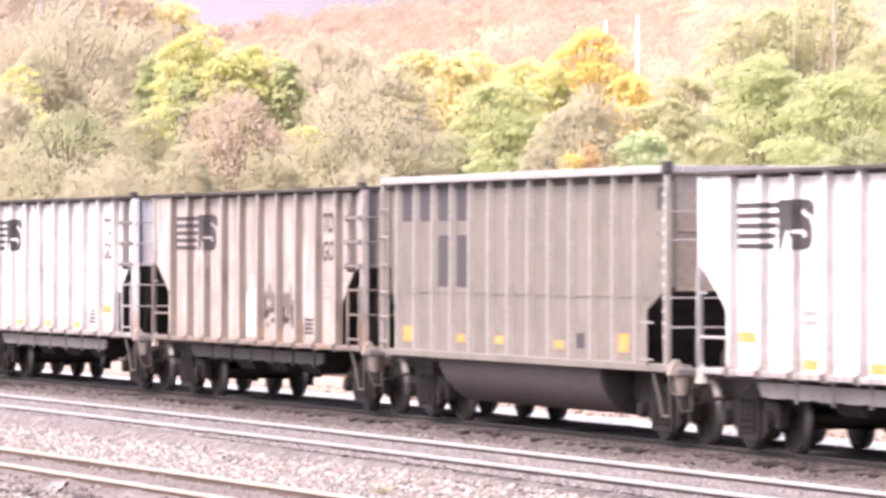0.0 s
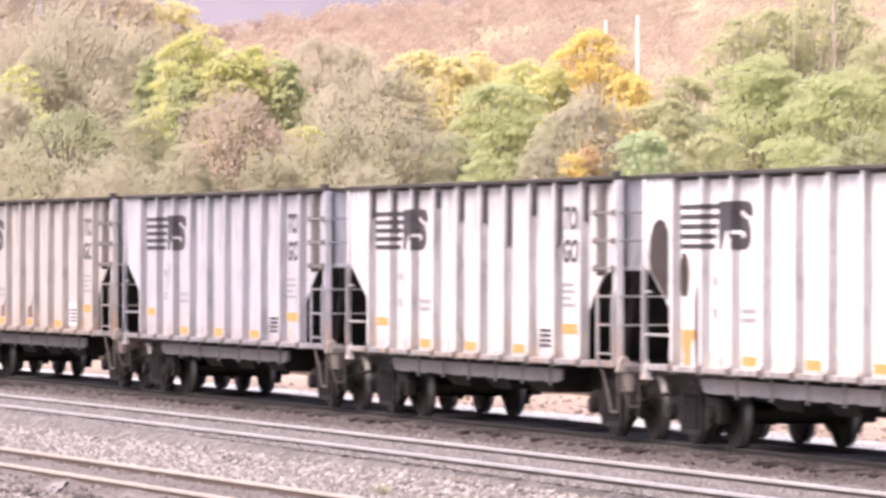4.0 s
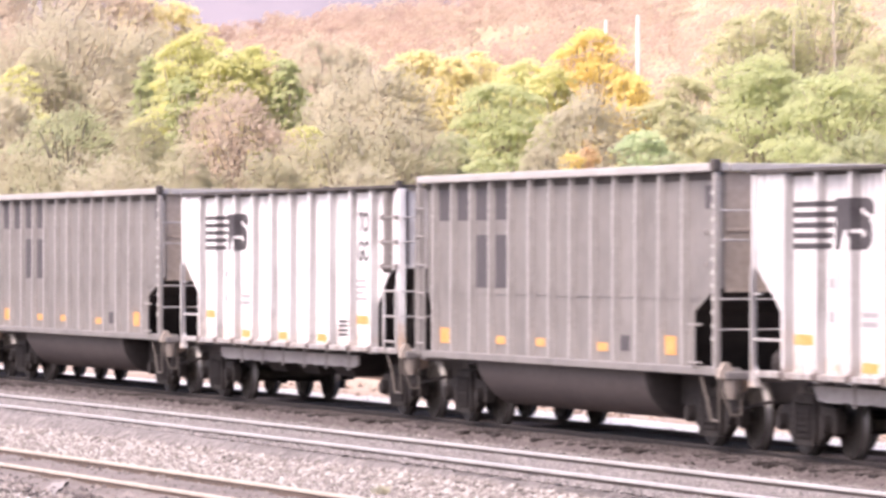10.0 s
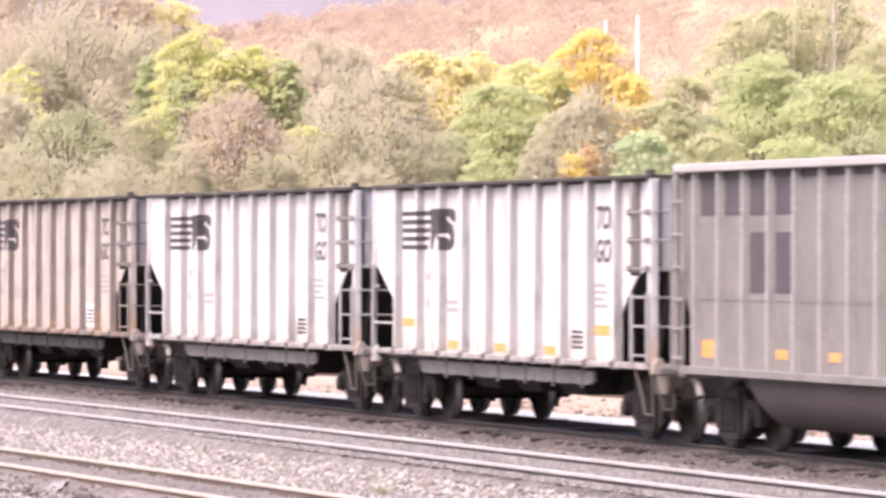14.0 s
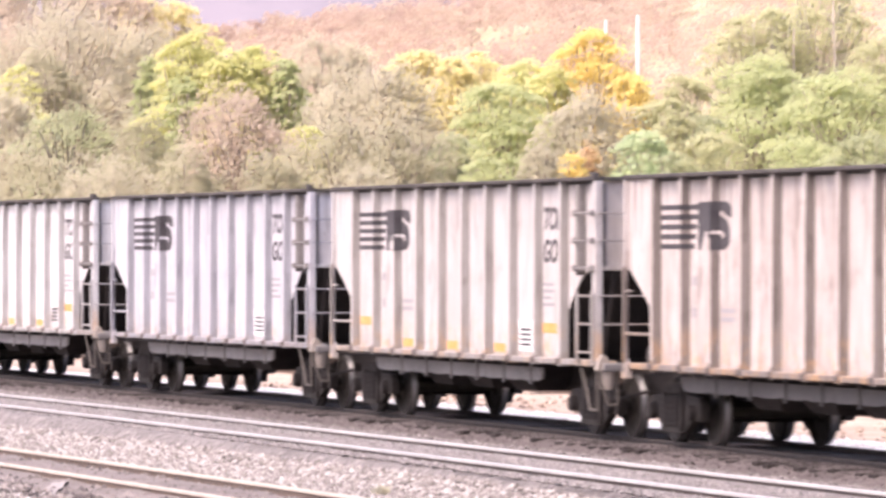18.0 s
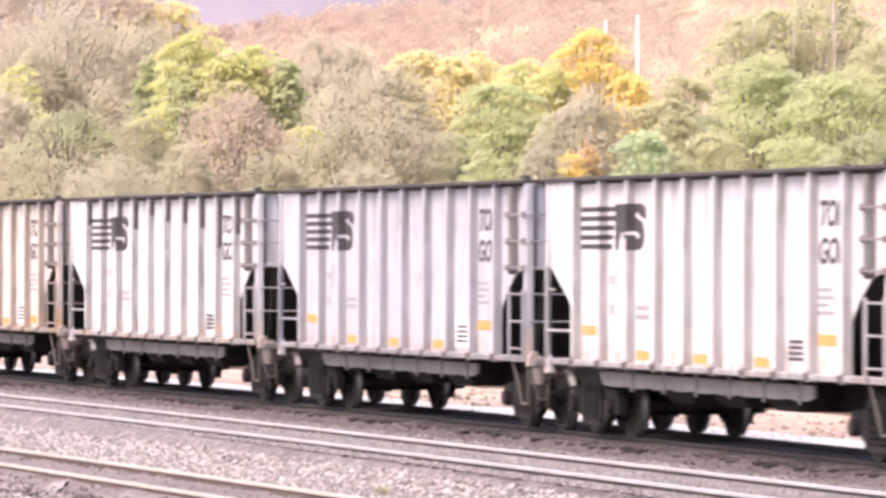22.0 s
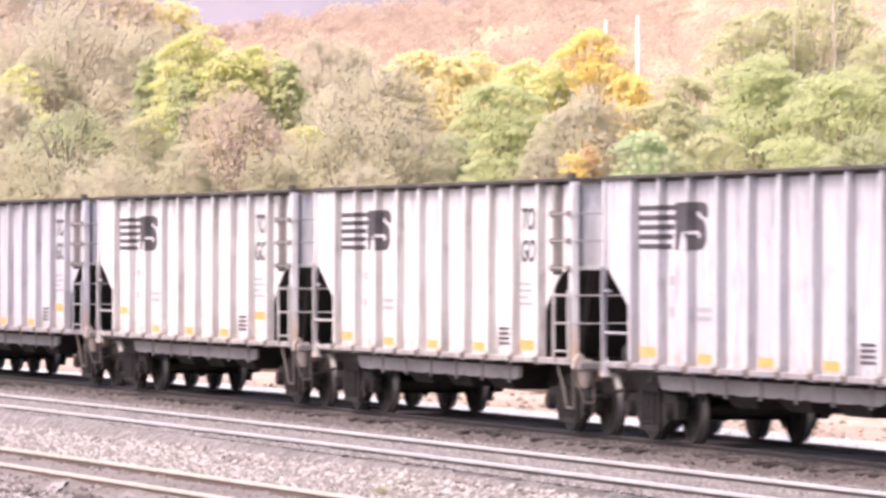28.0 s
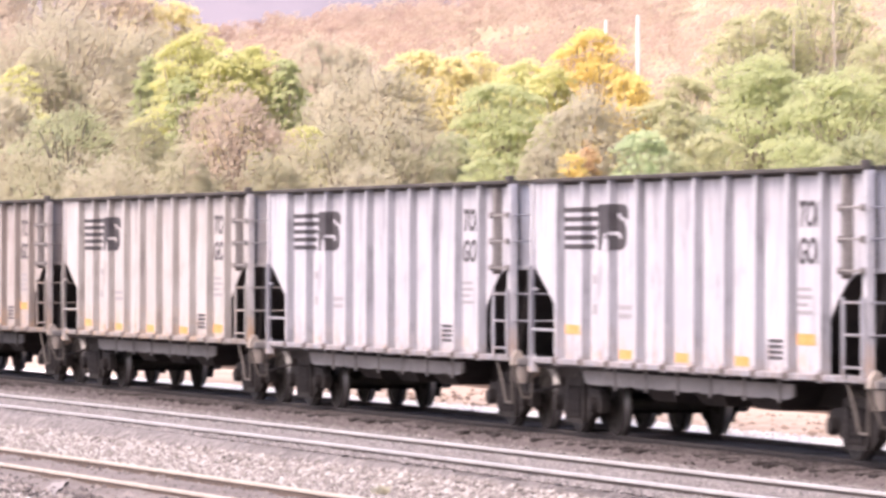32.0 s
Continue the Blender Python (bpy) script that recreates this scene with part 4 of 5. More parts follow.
    # box added to fill the shaded space behind the tub with black
    bm = soft_box(3.85, 5.2, -1.0, 1.0, 0.55, 1.06, 0.02)
    part("tub_end_box", bm, M['black_steel'], car)
    bm = soft_box(-5.2, 5.2, -1.5, 1.5, 1.02, 1.08, 0.01)
    part("floor", bm, M['black_steel'], car)
    for k in (1, 2, 3, 4):
        bm = bmesh.new()
        x0, x1 = B_RIBS[k - 1] + 0.09, B_RIBS[k] - 0.09
        box(bm, x0, x1, -Y_SHEET - 0.006, -Y_SHEET - 0.001, 3.2, 3.72)
        part("paint_patch", bm, M['patch'], car, "dark repainted patch")
    for k in (3, 4):
        bm = bmesh.new()
        box(bm, B_RIBS[k - 1] + 0.09, B_RIBS[k] - 0.09, -Y_SHEET - 0.006, -Y_SHEET - 0.001, 2.16, 2.97)
        part("paint_patch", bm, M['patch'], car, "dark repainted patch")
    for x, z, w, h in ((-6.74, 1.27, 0.5, 0.24), (-3.6, 1.3, 0.45, 0.12), (-1.5, 1.3, 0.45, 0.12), (1.6, 1.28, 0.48, 0.12), (4.75, 1.28, 0.48, 0.26)):
        bm = bmesh.new()
        box(bm, x, x + w, -Y_SHEET - 0.008, -Y_SHEET - 0.001, z, z + h)
        part("reflector", bm, M['yellow'], car, "yellow reflective tape")
    bm = bmesh.new()
    box(bm, 2.7, 3.1, -Y_SHEET - 0.006, -Y_SHEET - 0.001, 1.3, 1.52)
    part("data_stencil", bm, M['patch'], car)
    brake_gear(car, 6.75, 1)
    running_gear(car)
    return car


WHITE, LILAC, CREAM = (0.56, 0.55, 0.555), (0.45, 0.443, 0.465), (0.44, 0.42, 0.415)
M['tub_paint'] = gritty("dull_aluminium", (0.162, 0.146, 0.129), (0.230, 0.208, 0.183), 0.6, 0.55, 0.0, 2.2, 0.06)
M['rivet'] = gritty("bright_rivet", (0.42, 0.395, 0.375), (0.54, 0.51, 0.49), 4, 0.5)
M['tub_end'] = gritty("brown_tan_end_panel", (0.25, 0.205, 0.17), (0.38, 0.325, 0.28), 0.8, 0.7)
M['tub_chord'] = gritty("pale_aluminium", (0.34, 0.325, 0.315), (0.44, 0.42, 0.41), 1.5, 0.5)
PAINTS = {
    'bright': car_paint("bright_white_paint", (0.74, 0.73, 0.735), (0.48, 0.455, 0.445), 0.46, 0.25, 0.9),
    'white': car_paint("white_paint", WHITE, (0.42, 0.40, 0.395), 0.55, 0.35, 0.8),
    'lilac': car_paint("cool_white_paint", LILAC, (0.33, 0.32, 0.355), 0.58, 0.3, 0.6),
    'runs': car_paint("streaked_white_paint", WHITE, (0.44, 0.42, 0.42), 0.45, 0.3, 0.5),
    'cream': car_paint("grimy_cream_paint", CREAM, (0.36, 0.315, 0.285), 0.6, 0.3, 0.9),
    'ochre': car_paint("rusty_cream_paint", (0.58, 0.53, 0.49), (0.43, 0.345, 0.275), 0.62, 0.35, 1.0),
    'brown': car_paint("brown_grimed_paint", (0.41, 0.375, 0.355), (0.25, 0.20, 0.175), 0.62, 0.45, 0.4),
    'rust': car_paint("rust_washed_paint", (0.46, 0.42, 0.40), (0.27, 0.21, 0.175), 0.6, 0.5, 0.8),
}
# stiffener paint: grime, plus the flanks' shade put into a darker colour
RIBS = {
    'bright': car_paint("bright_shaded_rib_paint", (0.368, 0.360, 0.360), (0.272, 0.256, 0.256), 0.5, 0.3, 0.15, True),
    'white': car_paint("white_shaded_rib_paint", (0.34, 0.33, 0.33), (0.24, 0.225, 0.22), 0.5, 0.4, 0.15, True),
    'lilac': car_paint("cool_shaded_rib_paint", (0.27, 0.268, 0.295), (0.19, 0.188, 0.205), 0.5, 0.3, 0.15, True),
    'runs': car_paint("streaked_shaded_rib_paint", (0.33, 0.32, 0.32), (0.2, 0.19, 0.19), 0.6, 0.4, 0.5, True),
    'cream': car_paint("grimy_shaded_rib_paint", (0.28, 0.262, 0.25), (0.2, 0.175, 0.16), 0.6, 0.3, 0.4, True),
    'ochre': car_paint("rusty_shaded_rib_paint", (0.29, 0.255, 0.23), (0.21, 0.165, 0.13), 0.7, 0.3, 0.6, True),
    'brown': car_paint("brown_shaded_rib_paint", (0.20, 0.172, 0.155), (0.13, 0.105, 0.092), 0.7, 0.3, 0.4, True),
    'rust': car_paint("rust_shaded_rib_paint", (0.19, 0.165, 0.15), (0.12, 0.095, 0.082), 0.7, 0.3, 0.6, True),
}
BAYS = {k: gritty(k + "_bay_steel", tuple(v * q for v in (0.17, 0.16, 0.16)), tuple(v * q for v in (0.30, 0.285, 0.28)), 0.9, 0.75)
        for k, q in (('bright', 1.55), ('white', 1.35), ('lilac', 1.15), ('runs', 1.25), ('cream', 0.95), ('ochre', 0.95), ('brown', 0.4), ('rust', 0.5))}
ENDS = {k: car_paint(k + "_end_paint", c, d, 0.55, 0.2, 0.25, True)
        for k, c, d in (('bright', (0.70, 0.68, 0.67), (0.48, 0.44, 0.41)), ('white', (0.64, 0.62, 0.605), (0.43, 0.40, 0.375)), ('lilac', (0.60, 0.59, 0.60), (0.42, 0.40, 0.40)),
                        ('runs', (0.62, 0.60, 0.59), (0.42, 0.39, 0.375)), ('cream', (0.52, 0.475, 0.44), (0.36, 0.31, 0.27)), ('ochre', (0.52, 0.45, 0.39), (0.36, 0.29, 0.23)),
                        ('brown', (0.25, 0.21, 0.19), (0.15, 0.125, 0.112)), ('rust', (0.42, 0.37, 0.34), (0.28, 0.23, 0.2)))}
M['end_proto'] = ENDS['white']
M['tub_paint_dull'] = gritty("dull_grey_aluminium", (0.155, 0.143, 0.137), (0.222, 0.206, 0.198), 0.6, 0.55, 0.0, 2.2, 0.06)
M['tub_rib_dull'] = gritty("dull_rib_aluminium", (0.24, 0.224, 0.215), (0.32, 0.3, 0.288), 1.2, 0.5)
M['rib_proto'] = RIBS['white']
M['foot'] = gritty("dark_rusty_foot", (0.09, 0.075, 0.07), (0.17, 0.14, 0.13), 6, 0.85)
M['bay_proto'] = BAYS['white']
M['tub_rib'] = gritty("pale_rib_aluminium", (0.267, 0.246, 0.223), (0.350, 0.323, 0.298), 1.2, 0.5)
M['paint_proto'] = PAINTS['white']
GON = build_gondola()
TUB = build_tubcar()

# front corner of each car along the track at the start, its kind, and its label
TRAIN = [
    (-59.72, 'bright', "bright white steel hopper car with dark emblem"),
    (-75.75, 'tub', "brown-grey aluminium tub gondola with ribbed sides"),
    (-92.10, 'brown', "brown-grimed hopper car with sprayed scrawl low down"),
    (-108.50, 'bright', "bright white hopper car with brown sprayed ovals"),
    (-124.55, 'runs', "white hopper car with dark runs under its top edge"),
    (-140.67, 'lilac', "cool white hopper car with yellow tape marks"),
    (-156.55, 'cream', "grimy cream-white hopper car with rusty lower patches"),
    (-172.95, 'white', "white hopper car with ochre dirt along the sill"),
    (-189.10, 'tub', "brown-grey aluminium tub gondola with dark paint patches"),
    (-205.34, 'bright', "bright white hopper car with clean stencilled letters"),
    (-221.75, 'tub', "brown-grey aluminium tub gondola with dark paint patches"),
    (-237.95, 'white', "white hopper car with short grey streaks and clean stencils"),
    (-253.87, 'white', "plain white hopper car without tape marks"),
    (-270.05, 'rust', "grimy cream-grey hopper car with faded emblem"),
    (-286.22, 'cream', "grimy cream-white hopper car with orange sill marks"),
    (-302.47, 'lilac', "cool white hopper car with grey stiffeners"),
    (-318.85, 'white', "white hopper car with ochre dirt along the sill"),
    (-334.68, 'lilac', "cool lilac-white hopper car with yellow tape marks"),
    (-351.03, 'runs', "white hopper car with long black runs from the top"),
    (-367.00, 'ochre', "rust-stained cream hopper car with orange lower edge"),
    (-383.40, 'lilac', "cool white hopper car with rust near the sill"),
    (-399.70, 'white', "white hopper car with faded stencils"),
    (-415.98, 'white', "cool white hopper car with spotted lower panels"),
    (-431.97, 'lilac', "cool lilac-white hopper car with yellow tape marks"),
    (-447.82, 'lilac', "cool white hopper car with grey stiffeners"),
    (-463.97, 'cream', "cream-white hopper car with dirty panels"),
    (-480.20, 'brown', "brown-grimed hopper car with faded emblem"),
]
CARS = []


def repaint(car, kind):
    for o in car.children_recursive:
        for slot in o.material_slots:
            if slot.material == M['paint_proto']:
                slot.link = 'OBJECT'
                slot.material = PAINTS[kind]
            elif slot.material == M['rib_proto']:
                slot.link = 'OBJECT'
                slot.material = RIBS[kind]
            elif slot.material == M['end_proto']:
                slot.link = 'OBJECT'
                slot.material = ENDS[kind]
            elif slot.material == M['bay_proto']:
                slot.link = 'OBJECT'
                slot.material = BAYS[kind]


def darken_tub(car):
    swap = {M['tub_paint'].name: M['tub_paint_dull'], M['tub_rib'].name: M['tub_rib_dull']}
    for o in car.children_recursive:
        for slot in o.material_slots:
            if slot.material and slot.material.name in swap:
                slot.link, slot.material = 'OBJECT', swap[slot.material.name]


def sprayed(car, kind):
    """Scrawl painted on single cars."""
    y = -Y_SHEET - 0.009
    def blob(cx, cz, rx, rz, wob, seed, mat, name, label, n=22):
        bm = bmesh.new()
        out = []
        for j in range(n):
            t = 2 * math.pi * j / n
            q = 1 + wob * math.sin(3 * t + seed) + 0.6 * wob * math.sin(5 * t + 2 * seed)
            out.append((cx + rx * q * math.cos(t), cz + rz * q * math.sin(t)))
        slab(bm, out, y - 0.001 * (seed % 4), y + 0.006)
        part(name, bm, mat, car, label)
    if kind == 'ovals':
        for out, at in (([(-7.12, 2.45), (-6.33, 2.03), (-6.28, 2.1), (-6.28, 2.98), (-6.42, 3.12), (-6.68, 3.18), (-6.94, 3.1), (-7.11, 2.9), (-7.17, 2.65)], -1.63),
                        ([(-6.52, 1.36), (-6.2, 1.36), (-6.2, 1.93), (-6.52, 1.9)], y)):
            bm = bmesh.new()
            slab(bm, out, at, at + 0.006)
            part("sprayed_oval", bm, M['graff_dark'], car, "large brown sprayed oval")
        blob(-5.86, 2.38, 0.2, 0.31, 0.03, 3, M['graff_dark'], "sprayed_oval", "brown sprayed oval")
        blob(-5.72, 2.42, 0.1, 0.2, 0.03, 4, M['graff_tan'], "sprayed_oval", "tan sprayed oval")
        blob(-5.33, 1.68, 0.075, 0.58, 0.1, 5, M['graff_dark'], "sprayed_streak", "dark sprayed streak")
        blob(-5.75, 1.4, 0.2, 0.24, 0.15, 6, M['rust_stain'], "rust_stain", "orange rust stain")
    else:
        bm = bmesh.new()
        slab(bm, [(-0.72, 1.2), (-0.2, 1.2), (-0.2, 2.02), (-0.36, 2.1), (-0.36, 2.28), (-0.5, 2.28), (-0.5, 2.02), (-0.72, 1.96)], y, y + 0.006)
        part("white_patch", bm, M['white_patch'], car, "white painted patch")
        for k, (x, z, w, h) in enumerate(((0.58, 1.78, 0.05, 0.26), (0.75, 1.94, 0.2, 0.05), (0.9, 1.7, 0.16, 0.05), (0.98, 1.8, 0.05, 0.2), (1.08, 1.5, 0.14, 0.05),
                                          (0.72, 1.42, 0.12, 0.05), (0.66, 1.62, 0.16, 0.07), (0.86, 2.02, 0.1, 0.16), (1.14, 1.82, 0.05, 0.2), (2.2, 1.7, 0.2, 0.12), (2.44, 1.6, 0.07, 0.24), (2.0, 1.85, 0.24, 0.16), (2.05, 1.52, 0.2, 0.06), (2.3, 1.95, 0.06, 0.26), (1.86, 1.62, 0.06, 0.24))):
            blob(x, z, w, h, 0.12, k, M['graff_grey'] if k % 2 else M['graff_dark'], "sprayed_stroke", "smeared grey spray stroke", 14)


NO_TAPE = (2, 12, 13, 15, 18, 24)
LOW_TAPE = (19, 20, 21, 25)
WHITE_STENCIL = (6, 13, 14, 15, 17, 19)


def dark_runs(car, seed):
    """Dark runs of coal water down the flank of each stiffener from the top chord."""
    rnd = random.Random(seed)
    for x in G_RIBS:
        z = 3.66 - rnd.choice((0.25, 0.4, 0.5, 0.62, 0.75, 0.9))
        plan = [(x + 0.057, -1.60), (x + 0.066, -1.603), (x + 0.11, -1.524), (x + 0.078, -1.521)]
        bm = bmesh.new()
        a = [bm.verts.new((px, py, z + (0.0 if k < 2 else rnd.uniform(-0.05, 0.12)))) for k, (px, py) in enumerate(plan)]
        b = [bm.verts.new((px, py + 0.01 * (k < 2), 3.66)) for k, (px, py) in enumerate(plan)]
        for k in range(4):
            bm.faces.new((a[k], a[(k + 1) % 4], b[(k + 1) % 4], b[k]))
        bm.faces.new(a[::-1])
        bm.faces.new(b)
        bmesh.ops.recalc_face_normals(bm, faces=bm.faces[:])
        part("dark_run", bm, M['decal'], car, "dark run of coal water")


for k, (front, kind, label) in enumerate(TRAIN):
    proto, mid = (TUB, front - 7.4) if kind == 'tub' else (GON, front - 7.3)
    x, y = arc(mid)
    c = copy_thing(proto, pose(x, y, 0, 0, 0, heading(mid)))
    if kind != 'tub':
        repaint(c, kind)
    elif k > 1:
        darken_tub(c)
    if k in NO_TAPE:
        for o in [o for o in c.children if o.name.startswith("reflector")]:
            bpy.data.objects.remove(o)
    if k in LOW_TAPE:
        for o in [o for o in c.children if o.name.startswith("reflector") and o.data.vertices[0].co.z > 1.4]:
            o.location.z -= 0.27
    if k in WHITE_STENCIL:
        bm = bmesh.new()
        box(bm, 3.18, 3.87, -Y_SHEET - 0.004, -Y_SHEET - 0.001, 1.22, 1.68)
        part("stencil_panel", bm, M['white_patch'], c, "white stencil panel")
    if kind == 'runs':
        dark_runs(c, k)
    if k == 6:
        for x in (-3.3, -0.7):
            bm = bmesh.new()
            slab(bm, [(x + 0.1, 1.34), (x + 0.62, 1.34), (x + 0.64, 1.6), (x + 0.5, 1.78), (x + 0.4, 1.6), (x + 0.12, 1.55)], -Y_SHEET - 0.005, -Y_SHEET - 0.001)
            part("rust_stain", bm, M['rust'], c, "dark rust patch")
    if k == 2:
        sprayed(c, 'scrawl')
    if k == 3:
        sprayed(c, 'ovals')
    tagged(c, label, "freight car", "cars of the coal train")
    CARS.append((c, mid))
for proto in (GON, TUB):
    for o in (*proto.children_recursive, proto):
        bpy.data.objects.remove(o)

# ---------------------------------------------------------------- trees and far woods


def quads(name, centres, normals, sizes, material, parent, rnd, label=""):
    """Many small bent leaf clumps, each its own island."""
    n = len(centres)
    up = rnd.normal(size=(n, 3))
    t = np.cross(normals, up)
    t /= np.linalg.norm(t, axis=1)[:, None] + 1e-9
    b = np.cross(normals, t)
    s = sizes[:, None]
    asp = rnd.uniform(0.65, 1.0, n)[:, None]
    v = np.empty((n, 4, 3))
    v[:, 0] = centres - t * s
    v[:, 1] = centres - b * s * asp - normals * s * 0.1
    v[:, 2] = centres + t * s
    v[:, 3] = centres + b * s * asp - normals * s * 0.06
    f = np.empty((n, 2, 3), int)
    base = np.arange(n) * 4
    f[:, 0, 0], f[:, 0, 1], f[:, 0, 2] = base, base + 1, base + 2
    f[:, 1, 0], f[:, 1, 1], f[:, 1, 2] = base, base + 2, base + 3
    me = bpy.data.meshes.new(name)
    me.vertices.add(n * 4)
    me.vertices.foreach_set("co", v.ravel())
    me.loops.add(n * 6)
    me.loops.foreach_set("vertex_index", f.ravel().astype(np.int32))
    me.polygons.add(n * 2)
    me.polygons.foreach_set("loop_start", np.arange(0, n * 6, 3, dtype=np.int32))
    me.update(calc_edges=True)
    me.materials.append(material)
    ob = new(name, me)
    ob.parent = parent
    if label:
        tagged(ob, label)
    return ob


def limb(bm, p, q, r0, r1, n=6, bend=0.0, rnd=None):
    p, q = Vector(p), Vector(q)
    steps = 4
    prev = None
    off = Vector((rnd.uniform(-1, 1), rnd.uniform(-1, 1), rnd.uniform(-0.3, 0.6))) * bend if rnd else Vector()
    for k in range(steps + 1):
        u = k / steps
        c = p.lerp(q, u) + off * math.sin(math.pi * u)
        d = (q - p).normalized()
        s = d.orthogonal().normalized()
        w = d.cross(s)
        r = r0 + (r1 - r0) * u
        ring = [bm.verts.new(c + (s * math.cos(2 * math.pi * j / n) + w * math.sin(2 * math.pi * j / n)) * r) for j in range(n)]
        if prev:
            for j in range(n):
                bm.faces.new((prev[j], prev[(j + 1) % n], ring[(j + 1) % n], ring[j]))
        prev = ring


def tree(name, dist, across, top, half, leaf, seed, label, crown_low=0.35, leaves=3200, leaf_size=0.112, bare=0.0, bark='bark', shape=1.0, lobes=120):
    """A tree of a tapered trunk, limbs, twigs and a ragged crown of many leaf clumps."""
    rnd = random.Random(seed)
    nr = np.random.RandomState(seed)
    x, y = spot(dist, across)
    z0 = height(x, y) - 0.3
    H = top - z0
    root = new(name)
    root.location = (x, y, z0)
    tagged(root, label, "tree" if H > 5 else "bush", "trees on the valley side")
    tr = bmesh.new()
    r0 = 0.028 * H + 0.05
    lean = Vector((rnd.uniform(-0.05, 0.05) * H, rnd.uniform(-0.05, 0.05) * H, 0.72 * H))
    limb(tr, (0, 0, 0), lean, r0, r0 * 0.35, 8, 0.03 * H, rnd)
    zc = H * (crown_low + (1 - crown_low) / 2)
    hz = H * (1 - crown_low) / 2
    thin = leaf in ('tan', 'rosy', 'olive')      # thin-leaved, hazy crowns
    sprays = []
    for k in range(lobes):
        ang = rnd.uniform(0, 2 * math.pi)
        u = rnd.uniform(-1, 0.95)
        ragged = 1 + 0.55 * noise.noise((math.cos(ang) * 1.3 + seed, math.sin(ang) * 1.3, u * 1.6))
        rad = half * ragged * math.sqrt(max(0.04, 1 - abs(u) ** (1.7 * shape))) * math.sqrt(rnd.uniform(0.2, 1.15))
        c = Vector((rad * math.cos(ang), rad * math.sin(ang), zc + u * hz * 0.93))
        sprays.append((c, max(0.28, half * (rnd.uniform(0.2, 0.42) if thin else rnd.uniform(0.12, 0.27))), ang))
        st = lean * rnd.uniform(0.35, 0.9)
        if k % 3 == 0 or (bare and k % 3 == 1):
            limb(tr, st, c, r0 * 0.26, r0 * 0.06, 5, 0.08 * half, rnd)
        for j in range(int(2.5 * bare)):
            e = c + Vector((rnd.gauss(0, 1), rnd.gauss(0, 1), rnd.gauss(0.3, 0.7))).normalized() * half * rnd.uniform(0.15, 0.4)
            limb(tr, c.lerp(st, rnd.uniform(0, 0.35)), e, r0 * 0.08, r0 * 0.03, 4, 0.03 * half, rnd)
    bmesh.ops.recalc_face_normals(tr, faces=tr.faces[:])
    part("trunk", tr, M[bark], root, "trunk with spreading limbs")
    cs, ns = [], []
    per = int(leaves * (1.3 if thin else 4.2)) // lobes
    core = int(leaves * (4.6 if thin else 2.0))
    light = np.array([0.25, -0.8, 0.95])
    for c, r, ang in sprays:
        # a flat drooping layer of leaves at the end of a branch
        d = nr.normal(size=(per, 3))
        d /= np.linalg.norm(d, axis=1)[:, None]
        rr = r * np.sqrt(np.abs(nr.normal(0.7, 0.4, per)))
        if thin:
            rr = r * np.abs(nr.normal(0.0, 0.75, per))
        p = d * rr[:, None] * np.array([1.25, 1.25, 0.8 if thin else 0.42])
        p[:, 2] -= 0.35 * (p[:, 0] * math.cos(ang) + p[:, 1] * math.sin(ang))
        cs.append(np.array(c) + p)
        ns.append(d * np.array([0.35, 0.35, 0.6]) + nr.normal(scale=0.22, size=(per, 3)) + light)
    d = nr.normal(size=(core, 3))
    d /= np.linalg.norm(d, axis=1)[:, None]
    rr = np.abs(nr.normal(0.84, 0.07, core)) if thin else np.abs(nr.normal(0.7, 0.13, core))
    if thin:
        rr *= 1 + np.array([0.42 * noise.noise((q[0] * 1.6 + seed, q[1] * 1.6, q[2] * 1.6)) + 0.16 * noise.noise((q[0] * 5 + seed, q[1] * 5, q[2] * 5)) for q in d])
    cs.append(np.array((0.0, 0.0, zc)) + d * rr[:, None] * np.array((half, half, hz)))
    ns.append(0.25 * d + nr.normal(scale=0.13 if thin else 0.22, size=(core, 3)) + light)
    cs, ns = np.vstack(cs), np.vstack(ns)
    keep = np.array([noise.noise((p[0] * 0.9 + seed, p[1] * 0.9, p[2] * 1.1)) for p in cs]) + nr.normal(0, 0.22, len(cs)) > -0.38
    cs, ns = cs[keep], ns[keep]
    ns /= np.linalg.norm(ns, axis=1)[:, None]
    quads("crown", cs, ns, nr.uniform(0.55, 1.25, len(cs)) * leaf_size * dist * (0.0030 if thin else 0.0031), LEAF[leaf], root, nr, "uneven crown of autumn leaves")
    return root


FPX = 10184.0


def tree_at(px, ytop, half_px, dist, leaf, label, seed, **kw):
    """Tree by bearing: px and ytop in small equal steps of angle across and up."""
    return tree("tree", dist, (px - 784) / FPX * dist, EYE[2] + (451.5 - ytop) / FPX * dist, half_px / FPX * dist, leaf, seed, label, **kw)


